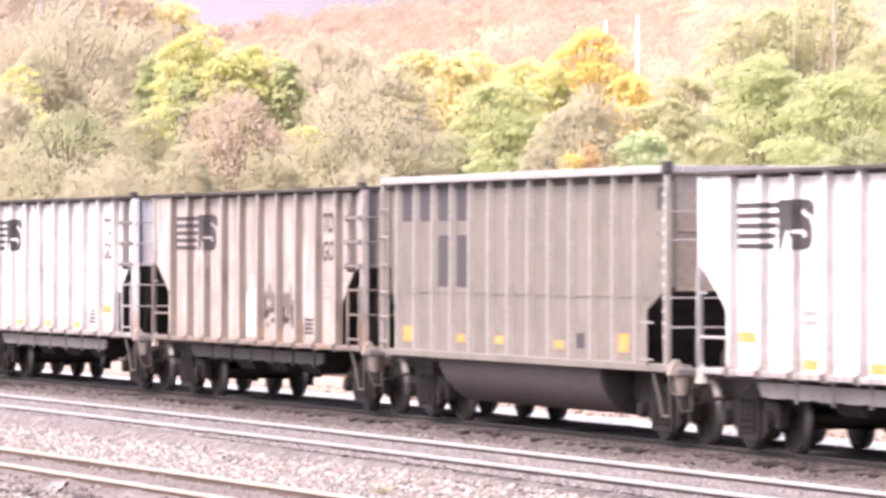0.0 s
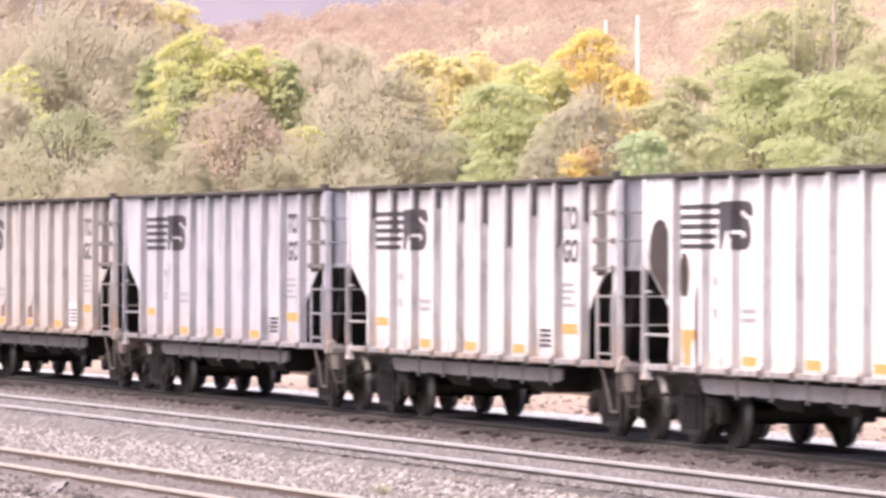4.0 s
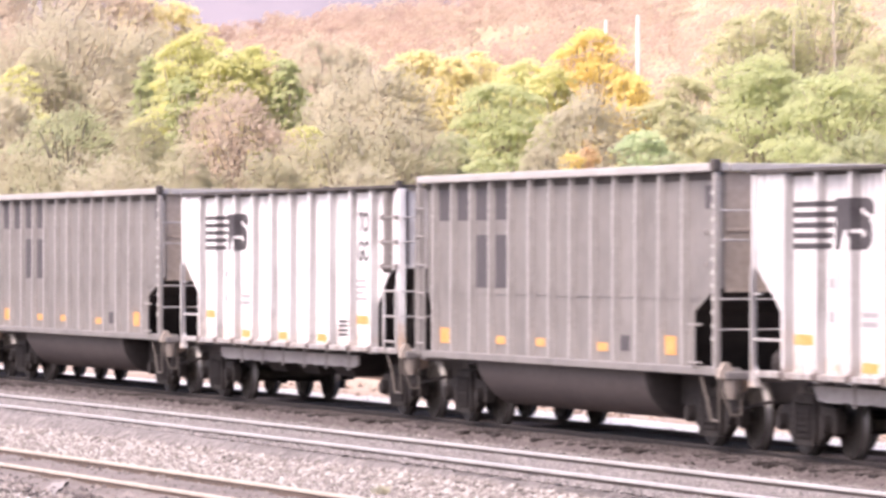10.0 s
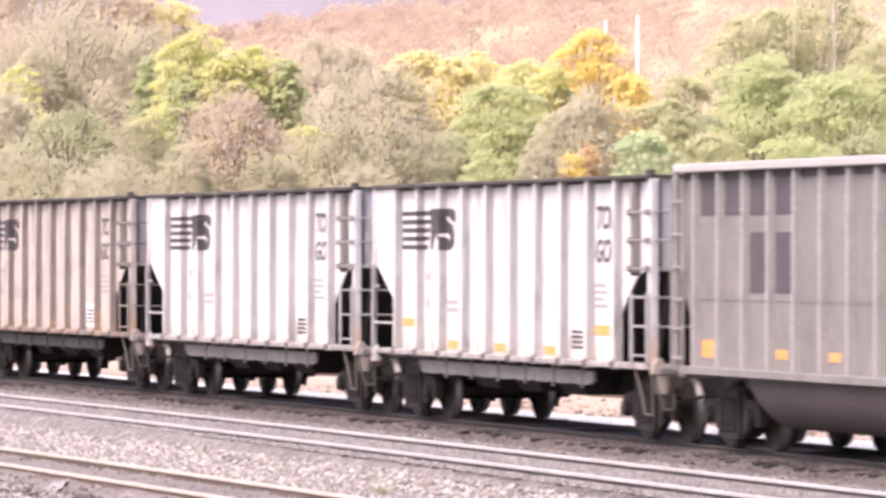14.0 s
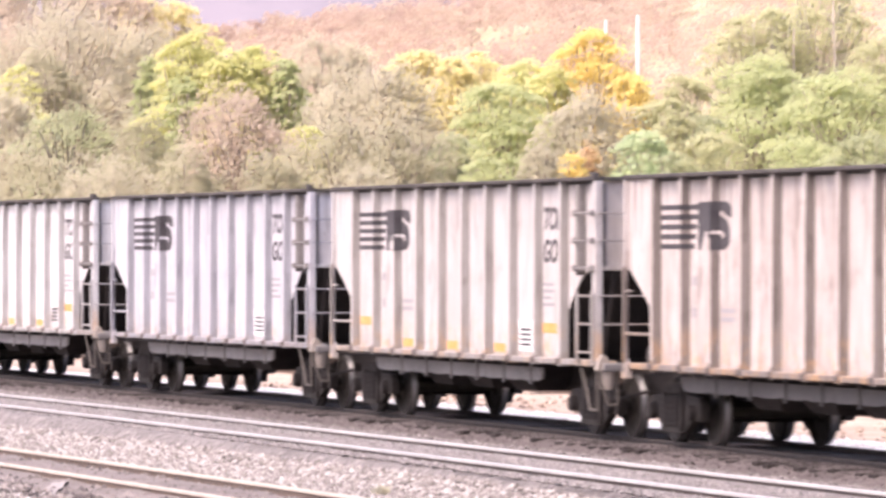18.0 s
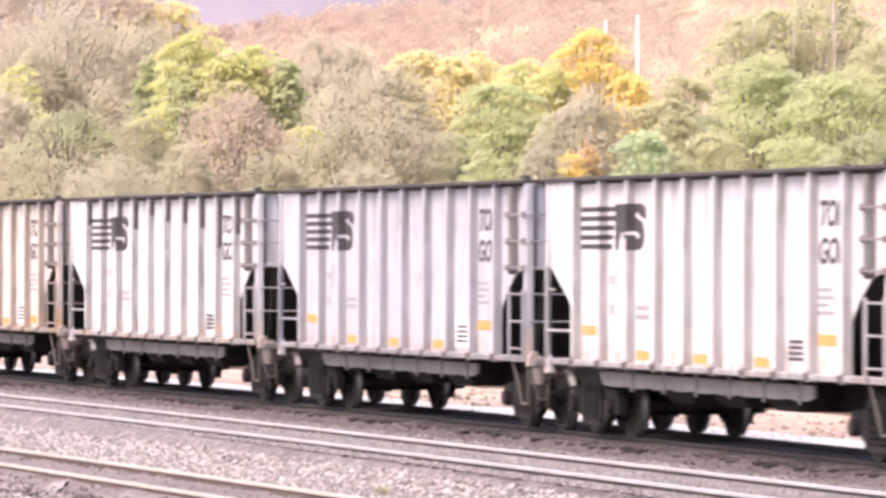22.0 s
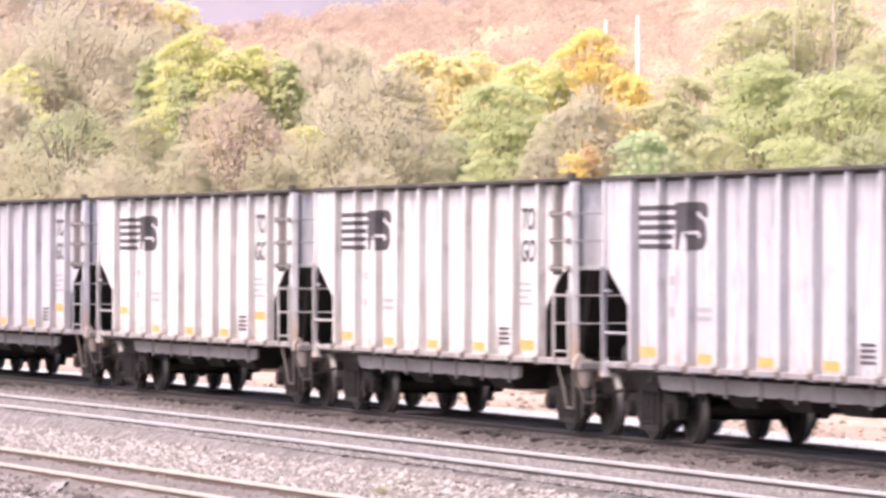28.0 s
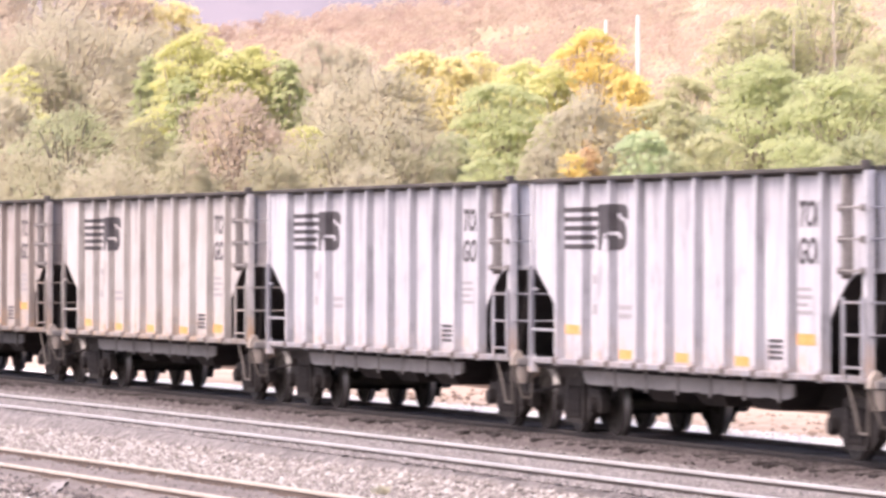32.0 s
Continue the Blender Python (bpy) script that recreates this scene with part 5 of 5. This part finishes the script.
TREES = [
    # bearing, top, half width, distance, leaf, label, options
    (120, 25, 175, 400, 'tan', "tall tan-leaved tree thinning out in autumn", dict(leaves=4200, bare=0.6, crown_low=0.3)),
    (20, 60, 120, 420, 'rosy', "rosy-brown autumn tree on the slope", dict(leaves=3600, bare=0.5)),
    (90, 100, 75, 360, 'olive', "olive tree with yellow patches", dict(leaves=2200, bare=0.4)),
    (270, 60, 110, 430, 'tan', "tan half-bare tree on the slope", dict(leaves=3400, bare=0.6)),
    (305, -8, 78, 520, 'paleyellow', "pale yellow tree on the rising slope", dict(leaves=2600)),
    (120, 185, 130, 260, 'sage', "broad sage-green tree with spreading dark limbs", dict(leaves=1500, bare=0.5, crown_low=0.3, bark='dark_bark', lobes=60)),
    (15, 170, 85, 300, 'tan', "tan-leaved tree beside the line", dict(leaves=2200, bare=0.5)),
    (350, 52, 88, 350, 'lime', "bright yellow-green tree in full leaf", dict(leaves=3400, crown_low=0.4)),
    (455, 78, 72, 352, 'lime', "green tree with yellowing top", dict(leaves=2600, crown_low=0.35)),
    (508, 96, 42, 350, 'green', "green narrow tree beside a yellowing one", dict(leaves=1500, crown_low=0.35)),
    (322, 128, 42, 347, 'green', "green lower tree under a yellow-green one", dict(leaves=1400, crown_low=0.3)),
    (262, 92, 34, 365, 'green', "dull green narrow tree on the slope", dict(leaves=1800)),
    (418, 168, 122, 270, 'rosy', "rosy-brown rounded bush tree", dict(leaves=3600, bare=0.3, crown_low=0.2)),
    (255, 215, 85, 255, 'olive', "low olive thicket by the tracks", dict(leaves=2400, crown_low=0.1)),
    (60, 265, 110, 235, 'olive', "tan scrub by the tracks", dict(leaves=2400, crown_low=0.05)),
    (340, 260, 80, 240, 'olive', "olive scrub by the tracks", dict(leaves=2000, crown_low=0.05)),
    (190, 285, 120, 232, 'tan', "pale tan brush by the tracks", dict(leaves=2400, crown_low=0.05)),
    (540, 215, 55, 280, 'lime', "slim yellow-green tree beside the railway", dict(leaves=1800, crown_low=0.2)),
    (590, 70, 100, 420, 'tan', "tan half-bare tree in front of the hill", dict(leaves=3200, bare=0.6)),
    (665, 110, 140, 320, 'tan', "broad tan-olive autumn tree", dict(leaves=4200, bare=0.5, crown_low=0.2)),
    (600, 205, 115, 260, 'olive', "olive-tan undergrowth tree beside the railway", dict(leaves=2800, bare=0.4, crown_low=0.1)),
    (715, 215, 105, 265, 'olive', "tan undergrowth tree beside the railway", dict(leaves=2600, bare=0.4, crown_low=0.1)),
    (480, 265, 70, 245, 'olive', "olive thicket beside the line", dict(leaves=1800, crown_low=0.05)),
    (740, 85, 75, 410, 'paleyellow', "pale yellow tree crown", dict(leaves=2600)),
    (850, 88, 85, 400, 'paleyellow', "pale yellow-green autumn tree", dict(leaves=3000)),
    (930, 105, 80, 390, 'lime', "yellow-green autumn tree beside the railway", dict(leaves=2800)),
    (885, 140, 115, 300, 'green', "full green tree with light tips", dict(leaves=4000, crown_low=0.15)),
    (800, 230, 60, 270, 'sage', "yellowing low tree beside the railway", dict(leaves=1700, crown_low=0.1)),
    (1050, 45, 95, 345, 'yellow', "golden yellow tree, the brightest in the wood", dict(leaves=3200, shape=0.7)),
    (1120, 120, 48, 335, 'yellow', "golden-orange small tree beside the railway", dict(leaves=1600)),
    (1040, 155, 95, 290, 'tan', "tan-olive tree below the golden one", dict(leaves=3000, bare=0.3, crown_low=0.2)),
    (1042, 242, 24, 255, 'orange', "orange-red bush beside the railway", dict(leaves=700, crown_low=0.1)),
    (960, 258, 50, 250, 'tan', "brown bush beside the railway", dict(leaves=1400, crown_low=0.1)),
    (1135, 225, 78, 255, 'bluegreen', "blue-green dense bush beside the railway", dict(leaves=2600, crown_low=0.05)),
    (1195, 130, 70, 330, 'airy', "pale yellow-tan tree beside the railway", dict(leaves=2400, bare=0.3)),
    (1230, 195, 70, 290, 'sage', "yellow-green tree beside the big one", dict(leaves=2200, crown_low=0.15)),
    (1345, 5, 105, 340, 'airy', "tall tree with airy yellow-green top", dict(leaves=3000, bare=0.5, crown_low=0.45, bark='pale_bark')),
    (1460, -30, 125, 345, 'airy', "tall pale-trunked tree with thin yellow-green top", dict(leaves=3200, bare=0.6, crown_low=0.4, bark='pale_bark')),
    (1350, 85, 125, 300, 'green', "broad green tree beside the railway", dict(leaves=4400, crown_low=0.15)),
    (1490, 112, 135, 295, 'green', "broad green tree with dull shaded side", dict(leaves=4400, crown_low=0.15)),
    (1560, 60, 90, 330, 'airy', "pale yellow tree at the wood's edge", dict(leaves=2600, crown_low=0.3)),
    (1260, 228, 80, 260, 'airy', "yellow-green shrub beside the railway", dict(leaves=1700, crown_low=0.05)),
    (1420, 235, 95, 258, 'green', "green shrubs beside the line", dict(leaves=2400, crown_low=0.05)),
    (1530, 225, 90, 256, 'sage', "dull sage-green shrubs beside the line", dict(leaves=2200, crown_low=0.05)),
    (1195, 262, 55, 248, 'sage', "yellow-green low bush beside the railway", dict(leaves=1400, crown_low=0.05)),
    (860, 275, 70, 248, 'green', "green low bush beside the railway", dict(leaves=1700, crown_low=0.05)),
    (640, 290, 90, 244, 'tan', "brown brush beside the line", dict(leaves=1800, crown_low=0.05)),
    (60, -75, 130, 500, 'tan', "tall tan-leaved tree high on the slope", dict(leaves=3000, bare=0.4)),
    (180, -60, 125, 520, 'rosy', "rosy-brown tree high on the slope", dict(leaves=3000, bare=0.4)),
    (240, -35, 90, 540, 'paleyellow', "pale yellow tree high on the slope", dict(leaves=2600)),
    (805, 92, 60, 345, 'paleyellow', "pale yellow crown behind the green tree", dict(leaves=2000, crown_low=0.3)),
    (975, 108, 62, 340, 'lime', "yellow-lit tree beside the golden one", dict(leaves=2000, crown_low=0.25)),
    (700, 95, 40, 350, 'paleyellow', "small pale yellow tree top", dict(leaves=1300, crown_low=0.3)),
    (40, 105, 48, 350, 'lime', "yellow-green bush high on the slope", dict(leaves=1300, crown_low=0.3)),
    (405, 75, 50, 345, 'lime', "yellow-tipped tree between two green ones", dict(leaves=1700, crown_low=0.35)),
    (1190, 165, 50, 285, 'airy', "pale yellow sapling beside the railway", dict(leaves=1400, crown_low=0.2)),
    (1010, 262, 34, 252, 'yellow', "small golden bush beside the railway", dict(leaves=900, crown_low=0.1)),
    (-20, -60, 110, 480, 'rosy', "rosy-tan tree high on the slope", dict(leaves=2600, bare=0.4)),
    (430, 110, 80, 460, 'rosy', "rosy-tan tree below the far ridge", dict(leaves=2400)),
    (-60, 120, 120, 330, 'tan', "tan tree on the slope", dict(leaves=2600, bare=0.5)),
    (1650, 60, 120, 330, 'green', "green tree on the slope", dict(leaves=2600)),
]
for k, (px, yt, hp, dist, leaf, label, kw) in enumerate(TREES):
    tree_at(px, yt, hp, dist, leaf, label, 100 + k, **kw)


def hill_woods():
    """Far autumn wood on the hillside, one mass of clumps per colour."""
    nr = np.random.RandomState(5)
    for leaf, count, seed in (('redbrown', 1000, 1), ('hillrose', 700, 2), ('hilltan', 500, 3)):
        cs, ns, sz = [], [], []
        for k in range(count):
            dist = nr.uniform(470, 1150)
            across = nr.uniform(-0.105, 0.105) * dist
            x, y = spot(dist, across)
            if y < 62 or y > 330:
                continue
            z = height(x, y)
            r, h = nr.uniform(2.4, 4.6), nr.uniform(4.5, 7.5)
            n = 150
            d = nr.normal(size=(n, 3))
            d /= np.linalg.norm(d, axis=1)[:, None]
            d[:, 2] = np.abs(d[:, 2]) * 1.2 - 0.3
            p = np.array((x, y, z + h * 0.5)) + d * np.array((r, r, h * 0.5)) * nr.uniform(0.55, 1.05, (n, 1))
            cs.append(p)
            ns.append(0.3 * d + nr.normal(scale=0.2, size=(n, 3)) + np.array([0.25, -0.75, 0.8]))
            sz.append(nr.uniform(0.6, 1.1, n) * dist * 0.00042)
        cs, ns, sz = np.vstack(cs), np.vstack(ns), np.concatenate(sz)
        ns /= np.linalg.norm(ns, axis=1)[:, None]
        ob = quads("hill_wood", cs, ns, sz, LEAF[leaf], None, nr)
        tagged(ob, "far autumn wood covering the hillside", "woods", kind="stuff")


hill_woods()


def far_ridge():
    m, nt, b = mat_base("hazy_far_ridge", 1.0)
    # distance haze is put into this purple base colour
    col = ramp(nt, noise_tex(nt, coords(nt), 0.01, 6), [(0.35, (0.17, 0.155, 0.18)), (0.65, (0.22, 0.195, 0.22))])
    nt.links.new(col, b.inputs["Base Color"])
    bm = bmesh.new()
    rows = []
    for i in range(60):
        ac = -700 + i * 1400 / 59
        ring = []
        for j in range(8):
            x, y = spot(2600 + j * 120, ac)
            ring.append(bm.verts.new((x, y, -5 + 48 * j + 14 * noise.noise((ac * 0.006, j * 0.6, 1.0)))))
        rows.append(ring)
    for p, q in zip(rows, rows[1:]):
        for j in range(7):
            bm.faces.new((p[j], q[j], q[j + 1], p[j + 1]))
    bmesh.ops.recalc_face_normals(bm, faces=bm.faces[:])
    for f in bm.faces:
        f.smooth = True
    tagged(part("backdrop", bm, m, None), "hazy purple far ridge", "hill", kind="structure")


far_ridge()


def pole(px, y0, dist, r):
    bm = bmesh.new()
    x, y = spot(dist, (px - 784) / FPX * dist)
    g = height(x, y) - 0.5
    zt = EYE[2] + (451.5 - y0) / FPX * dist
    limb(bm, (0, 0, 0), (0.1, 0, zt - g), r * 1.3, r, 10)
    root = part("utility_pole", bm, M['pole'], None)
    root.location = (x, y, g)
    return tagged(root, "pale bare utility pole rising above the trees", "pole", "utility poles")


def bare_trunk(px, y0, dist, r):
    """A pale dead trunk standing up among the crowns."""
    bm = bmesh.new()
    x, y = spot(dist, (px - 784) / FPX * dist)
    g = height(x, y) - 0.4
    zt = EYE[2] + (451.5 - y0) / FPX * dist
    rb = random.Random(px)
    limb(bm, (0, 0, 0), (0.15, 0.1, zt - g), r * 1.6, r * 0.7, 8, 0.2, rb)
    for k in range(5):
        h = (zt - g) * rb.uniform(0.75, 0.97)
        limb(bm, (0.12, 0.08, h), (rb.uniform(-1, 1), rb.uniform(-0.6, 0.6), h + rb.uniform(0.1, 0.5)), r * 0.4, r * 0.12, 5, 0.1, rb)
    root = part("dead_tree", bm, M['bark'], None)
    root.location = (x, y, g)
    return tagged(root, "pale bare dead trunk among green crowns", "tree", "dead trunks in the wood")


bare_trunk(1401, 56, 338, 0.075)
bare_trunk(1470, 8, 340, 0.085)
pole(1129, 33, 420, 0.15)
pole(1072, 42, 440, 0.12)


def scatter_stones(name, a0, a1, o0, o1, count, material, size, zbase, label, seed, on_dirt=False):
    nr = np.random.RandomState(seed)
    base = np.array([(1, 0, -0.2), (0.25, 0.95, 0.1), (-0.85, 0.5, -0.15), (-0.8, -0.55, 0.1), (0.3, -0.95, -0.1), (0.15, 0.1, 0.95), (0, 0, -0.9)])
    faces = np.array([(k, (k + 1) % 5, 5) for k in range(5)] + [((k + 1) % 5, k, 6) for k in range(5)])
    vs, fs = [], []
    for k in range(count):
        a, o = nr.uniform(a0, a1), nr.uniform(o0, o1)
        x, y = arc(a, o)
        bx, by = branch(a, 0.0)
        gap = math.hypot(bx - XM, by + RADIUS) - RADIUS
        if not on_dirt and -1.5 < o - gap < 0.7 and nr.uniform() < 0.85:
            s0 = 0.3
        else:
            s0 = 1.0
        s = s0 * size * nr.uniform(0.5, 1.4)
        p = base * nr.uniform(0.7, 1.3, (len(base), 1)) * np.array([1.0, 1.0, 0.65]) * s
        t = nr.uniform(0, 6.28)
        R = np.array([[math.cos(t), -math.sin(t), 0], [math.sin(t), math.cos(t), 0], [0, 0, 1]])
        vs.append(p @ R.T + np.array([x, y, zbase(o) + s * 0.25]))
        fs.append(faces + k * len(base))
    me = bpy.data.meshes.new(name)
    me.from_pydata(np.vstack(vs).tolist(), [], np.vstack(fs).tolist())
    me.materials.append(material)
    return tagged(new(name, me), label, "gravel", kind="stuff")


def stone_mat(name, stops):
    m, nt, b = mat_base(name, 0.9)
    ge = nt.nodes.new("ShaderNodeNewGeometry")
    nt.links.new(ramp(nt, ge.outputs["Random Per Island"], stops), b.inputs["Base Color"])
    return m


PALE_STONE = stone_mat("pale_stones", [(0, (0.103, 0.089, 0.082)), (0.35, (0.181, 0.159, 0.144)), (0.7, (0.267, 0.241, 0.222)), (1, (0.396, 0.370, 0.348))])
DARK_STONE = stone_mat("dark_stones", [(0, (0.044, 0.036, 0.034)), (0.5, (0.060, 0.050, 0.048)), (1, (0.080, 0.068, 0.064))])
YARD_STONE = stone_mat("yard_stones", [(0, (0.58, 0.53, 0.49)), (0.5, (0.72, 0.68, 0.64)), (1, (0.84, 0.81, 0.77))])
CLOD_STONE = stone_mat("dirt_clods", [(0, (0.13, 0.09, 0.07)), (0.4, (0.3, 0.22, 0.165)), (1, (0.5, 0.4, 0.32))])
CINDER_STONE = stone_mat("cinder_lumps", [(0, (0.05, 0.042, 0.04)), (0.5, (0.12, 0.1, 0.092)), (1, (0.26, 0.225, 0.205))])
GREY_STONE = stone_mat("grey_stones", [(0, (0.112, 0.100, 0.096)), (0.5, (0.176, 0.160, 0.152)), (1, (0.264, 0.240, 0.232))])
scatter_stones("loose_stones", -108, -58, -9.0, -6.12, 21000, PALE_STONE, 0.045, lambda o: -0.35 if o < -7.0 else -0.35 + (o + 7.0) * 0.17, "loose pale limestone lumps", 1)
scatter_stones("loose_stones", -90, -58, -13.5, -9.0, 8000, PALE_STONE, 0.055, lambda o: -0.36, "loose pale limestone lumps", 2)
scatter_stones("cinders", -95, -58, -12.5, -8.9, 2600, CINDER_STONE, 0.055, lambda o: -0.325, "dark cinders and dirt lumps between the rusty rails", 8, True)
scatter_stones("grey_stones", -110, -58, -6.15, -5.74, 3000, GREY_STONE, 0.035, lambda o: -0.09, "grey ballast stones", 9)
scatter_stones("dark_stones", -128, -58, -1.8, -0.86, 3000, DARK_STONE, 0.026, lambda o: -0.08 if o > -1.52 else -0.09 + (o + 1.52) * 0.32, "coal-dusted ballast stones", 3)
scatter_stones("grey_stones", -122, -58, -5.55, -4.2, 6000, GREY_STONE, 0.03, lambda o: -0.08, "grey ballast stones", 4)
scatter_stones("grey_stones", -122, -58, -3.9, -1.95, 6000, GREY_STONE, 0.035, lambda o: -0.11 - 0.15 * min(0.63, max(0.0, o + 3.8)), "grey ballast stones", 5)
scatter_stones("far_stones", -122, -76, 2.2, 4.4, 3500, YARD_STONE, 0.045, lambda o: -0.265, "pale stones behind the train", 6)
scatter_stones("far_clods", -125, -84, 4.6, 8.0, 500, CLOD_STONE, 0.06, lambda o: -0.245, "brown clods on the dirt behind the train", 7)


def weed(a, off, h, leaf, seed):
    """A tuft of dry weeds in the gravel."""
    nr = np.random.RandomState(seed)
    n = 70
    vs, fs = [], []
    for k in range(n):
        t, r = nr.uniform(0, 6.28), nr.uniform(0, 0.12)
        bx, by = r * math.cos(t), r * math.sin(t)
        hh, lean = h * nr.uniform(0.5, 1.0), nr.uniform(0.1, 0.5)
        tx, ty = bx + math.cos(t) * lean * hh, by + math.sin(t) * lean * hh
        w = nr.uniform(0.006, 0.014)
        px, py = -math.sin(t) * w, math.cos(t) * w
        i = len(vs)
        vs += [(bx - px, by - py, 0), (bx + px, by + py, 0), ((bx + tx) / 2 + px, (by + ty) / 2 + py, hh * 0.6), ((bx + tx) / 2 - px, (by + ty) / 2 - py, hh * 0.6), (tx, ty, hh)]
        fs += [(i, i + 1, i + 2, i + 3), (i + 3, i + 2, i + 4)]
    me = bpy.data.meshes.new("weed_tuft")
    me.from_pydata(vs, [], fs)
    me.materials.append(LEAF[leaf])
    ob = new("weed_tuft", me)
    x, y = arc(a, off)
    ob.location = (x, y, -0.33)
    tagged(ob, "small tuft of dry yellowish weeds in gravel", "weed", "weeds in the gravel")


rw = random.Random(9)
for k, (a, off) in enumerate(((-69.5, -7.43), (-69.2, -7.5))):
    weed(a, off, rw.uniform(0.1, 0.16), 'tan', 40 + k)


def old_tie(a, off, turn, pitch, length):
    """A split tie half sunk in the gravel: grey worn top, dark flanks."""
    bm = bmesh.new()
    n = 9
    top, low = [], []
    for k in range(n + 1):
        x = -length / 2 + length * k / n
        w = 0.11 + 0.02 * math.sin(5 * k)
        h = 0.05 + 0.02 * math.sin(3.1 * k)
        top.append([bm.verts.new((x, -w, h)), bm.verts.new((x, w, h + 0.02))])
        low.append([bm.verts.new((x, -w - 0.01, -0.14)), bm.verts.new((x, w + 0.01, -0.14))])
    for k in range(n):
        bm.faces.new((top[k][0], top[k + 1][0], top[k + 1][1], top[k][1])).material_index = 1
        bm.faces.new((low[k][0], low[k + 1][0], top[k + 1][0], top[k][0]))
        bm.faces.new((top[k][1], top[k + 1][1], low[k + 1][1], low[k][1]))
        bm.faces.new((low[k][1], low[k + 1][1], low[k + 1][0], low[k][0]))
    bm.faces.new((low[0][1], low[0][0], top[0][0], top[0][1]))
    bm.faces.new((low[n][0], low[n][1], top[n][1], top[n][0]))
    bmesh.ops.recalc_face_normals(bm, faces=bm.faces[:])
    ob = part("discarded_tie", bm, M['tie'], None)
    ob.data.materials.append(M['tie_top'])
    x, y = arc(a, off)
    ob.location = (x, y, -0.365)
    ob.rotation_euler = (0, radians(pitch), radians(turn))
    tagged(ob, "grey worn railway tie half sunk in pale gravel", "tie")


old_tie(-71.4, -11.25, -17, 1.8, 2.7)

# ---------------------------------------------------------------- what moves
TRAVEL = [(0, 0.0), (1, 11.50), (2, 23.10), (3, 34.68), (3.5, 40.47), (5.5, 63.79), (6.5, 75.27), (7.5, 86.77), (8.5, 98.26), (9.5, 109.75),
          (10.5, 121.25), (11.5, 132.70), (12.5, 144.18), (13.5, 155.60), (14.5, 167.01), (16.5, 189.89), (17.5, 201.27), (18.5, 212.65),
          (19.5, 224.02), (20.5, 235.37), (21.0, 241.06), (21.4, 245.30), (22.0, 251.96), (23.0, 263.28), (24.0, 274.62), (25.0, 285.92),
          (25.5, 291.51), (27.5, 313.67), (28.5, 324.92), (29.5, 336.15), (30.5, 347.39), (31.5, 358.64), (32.0, 364.25)]


def travelled(t):
    return float(np.interp(t, [r[0] for r in TRAVEL], [r[1] for r in TRAVEL]))


def motions():
    for c, mid in CARS:
        rows = []
        for t, s in TRAVEL:
            x, y = arc(mid + s)
            rows.append((t, pose(x, y, 0, 0, 0, heading(mid + s))))
        walk(c, rows)
        # wheels roll while the car is on the stretch before the camera
        t0 = next((t for t, s in TRAVEL if mid + s > -165), 32.0)
        t1 = next((t for t, s in TRAVEL if mid + s > -40), 32.0)
        f0, f1 = max(0, int(t0 * 30) - 20), min(960, int(t1 * 30) + 10)
        turn = [(k / 30, travelled(k / 30) / WHEEL_R) for k in range(f0, f1 + 1)]
        if f0 > 0:
            turn.insert(0, (0.0, turn[0][1]))
        if f1 < 960:
            turn.append((32.0, turn[-1][1]))
        for w in [o for o in c.children if o.name.startswith("wheelset")]:
            at = Matrix.Translation(w.location)
            walk(w, [(t, at @ Matrix.Rotation(g, 4, 'Y')) for t, g in turn])


motions()
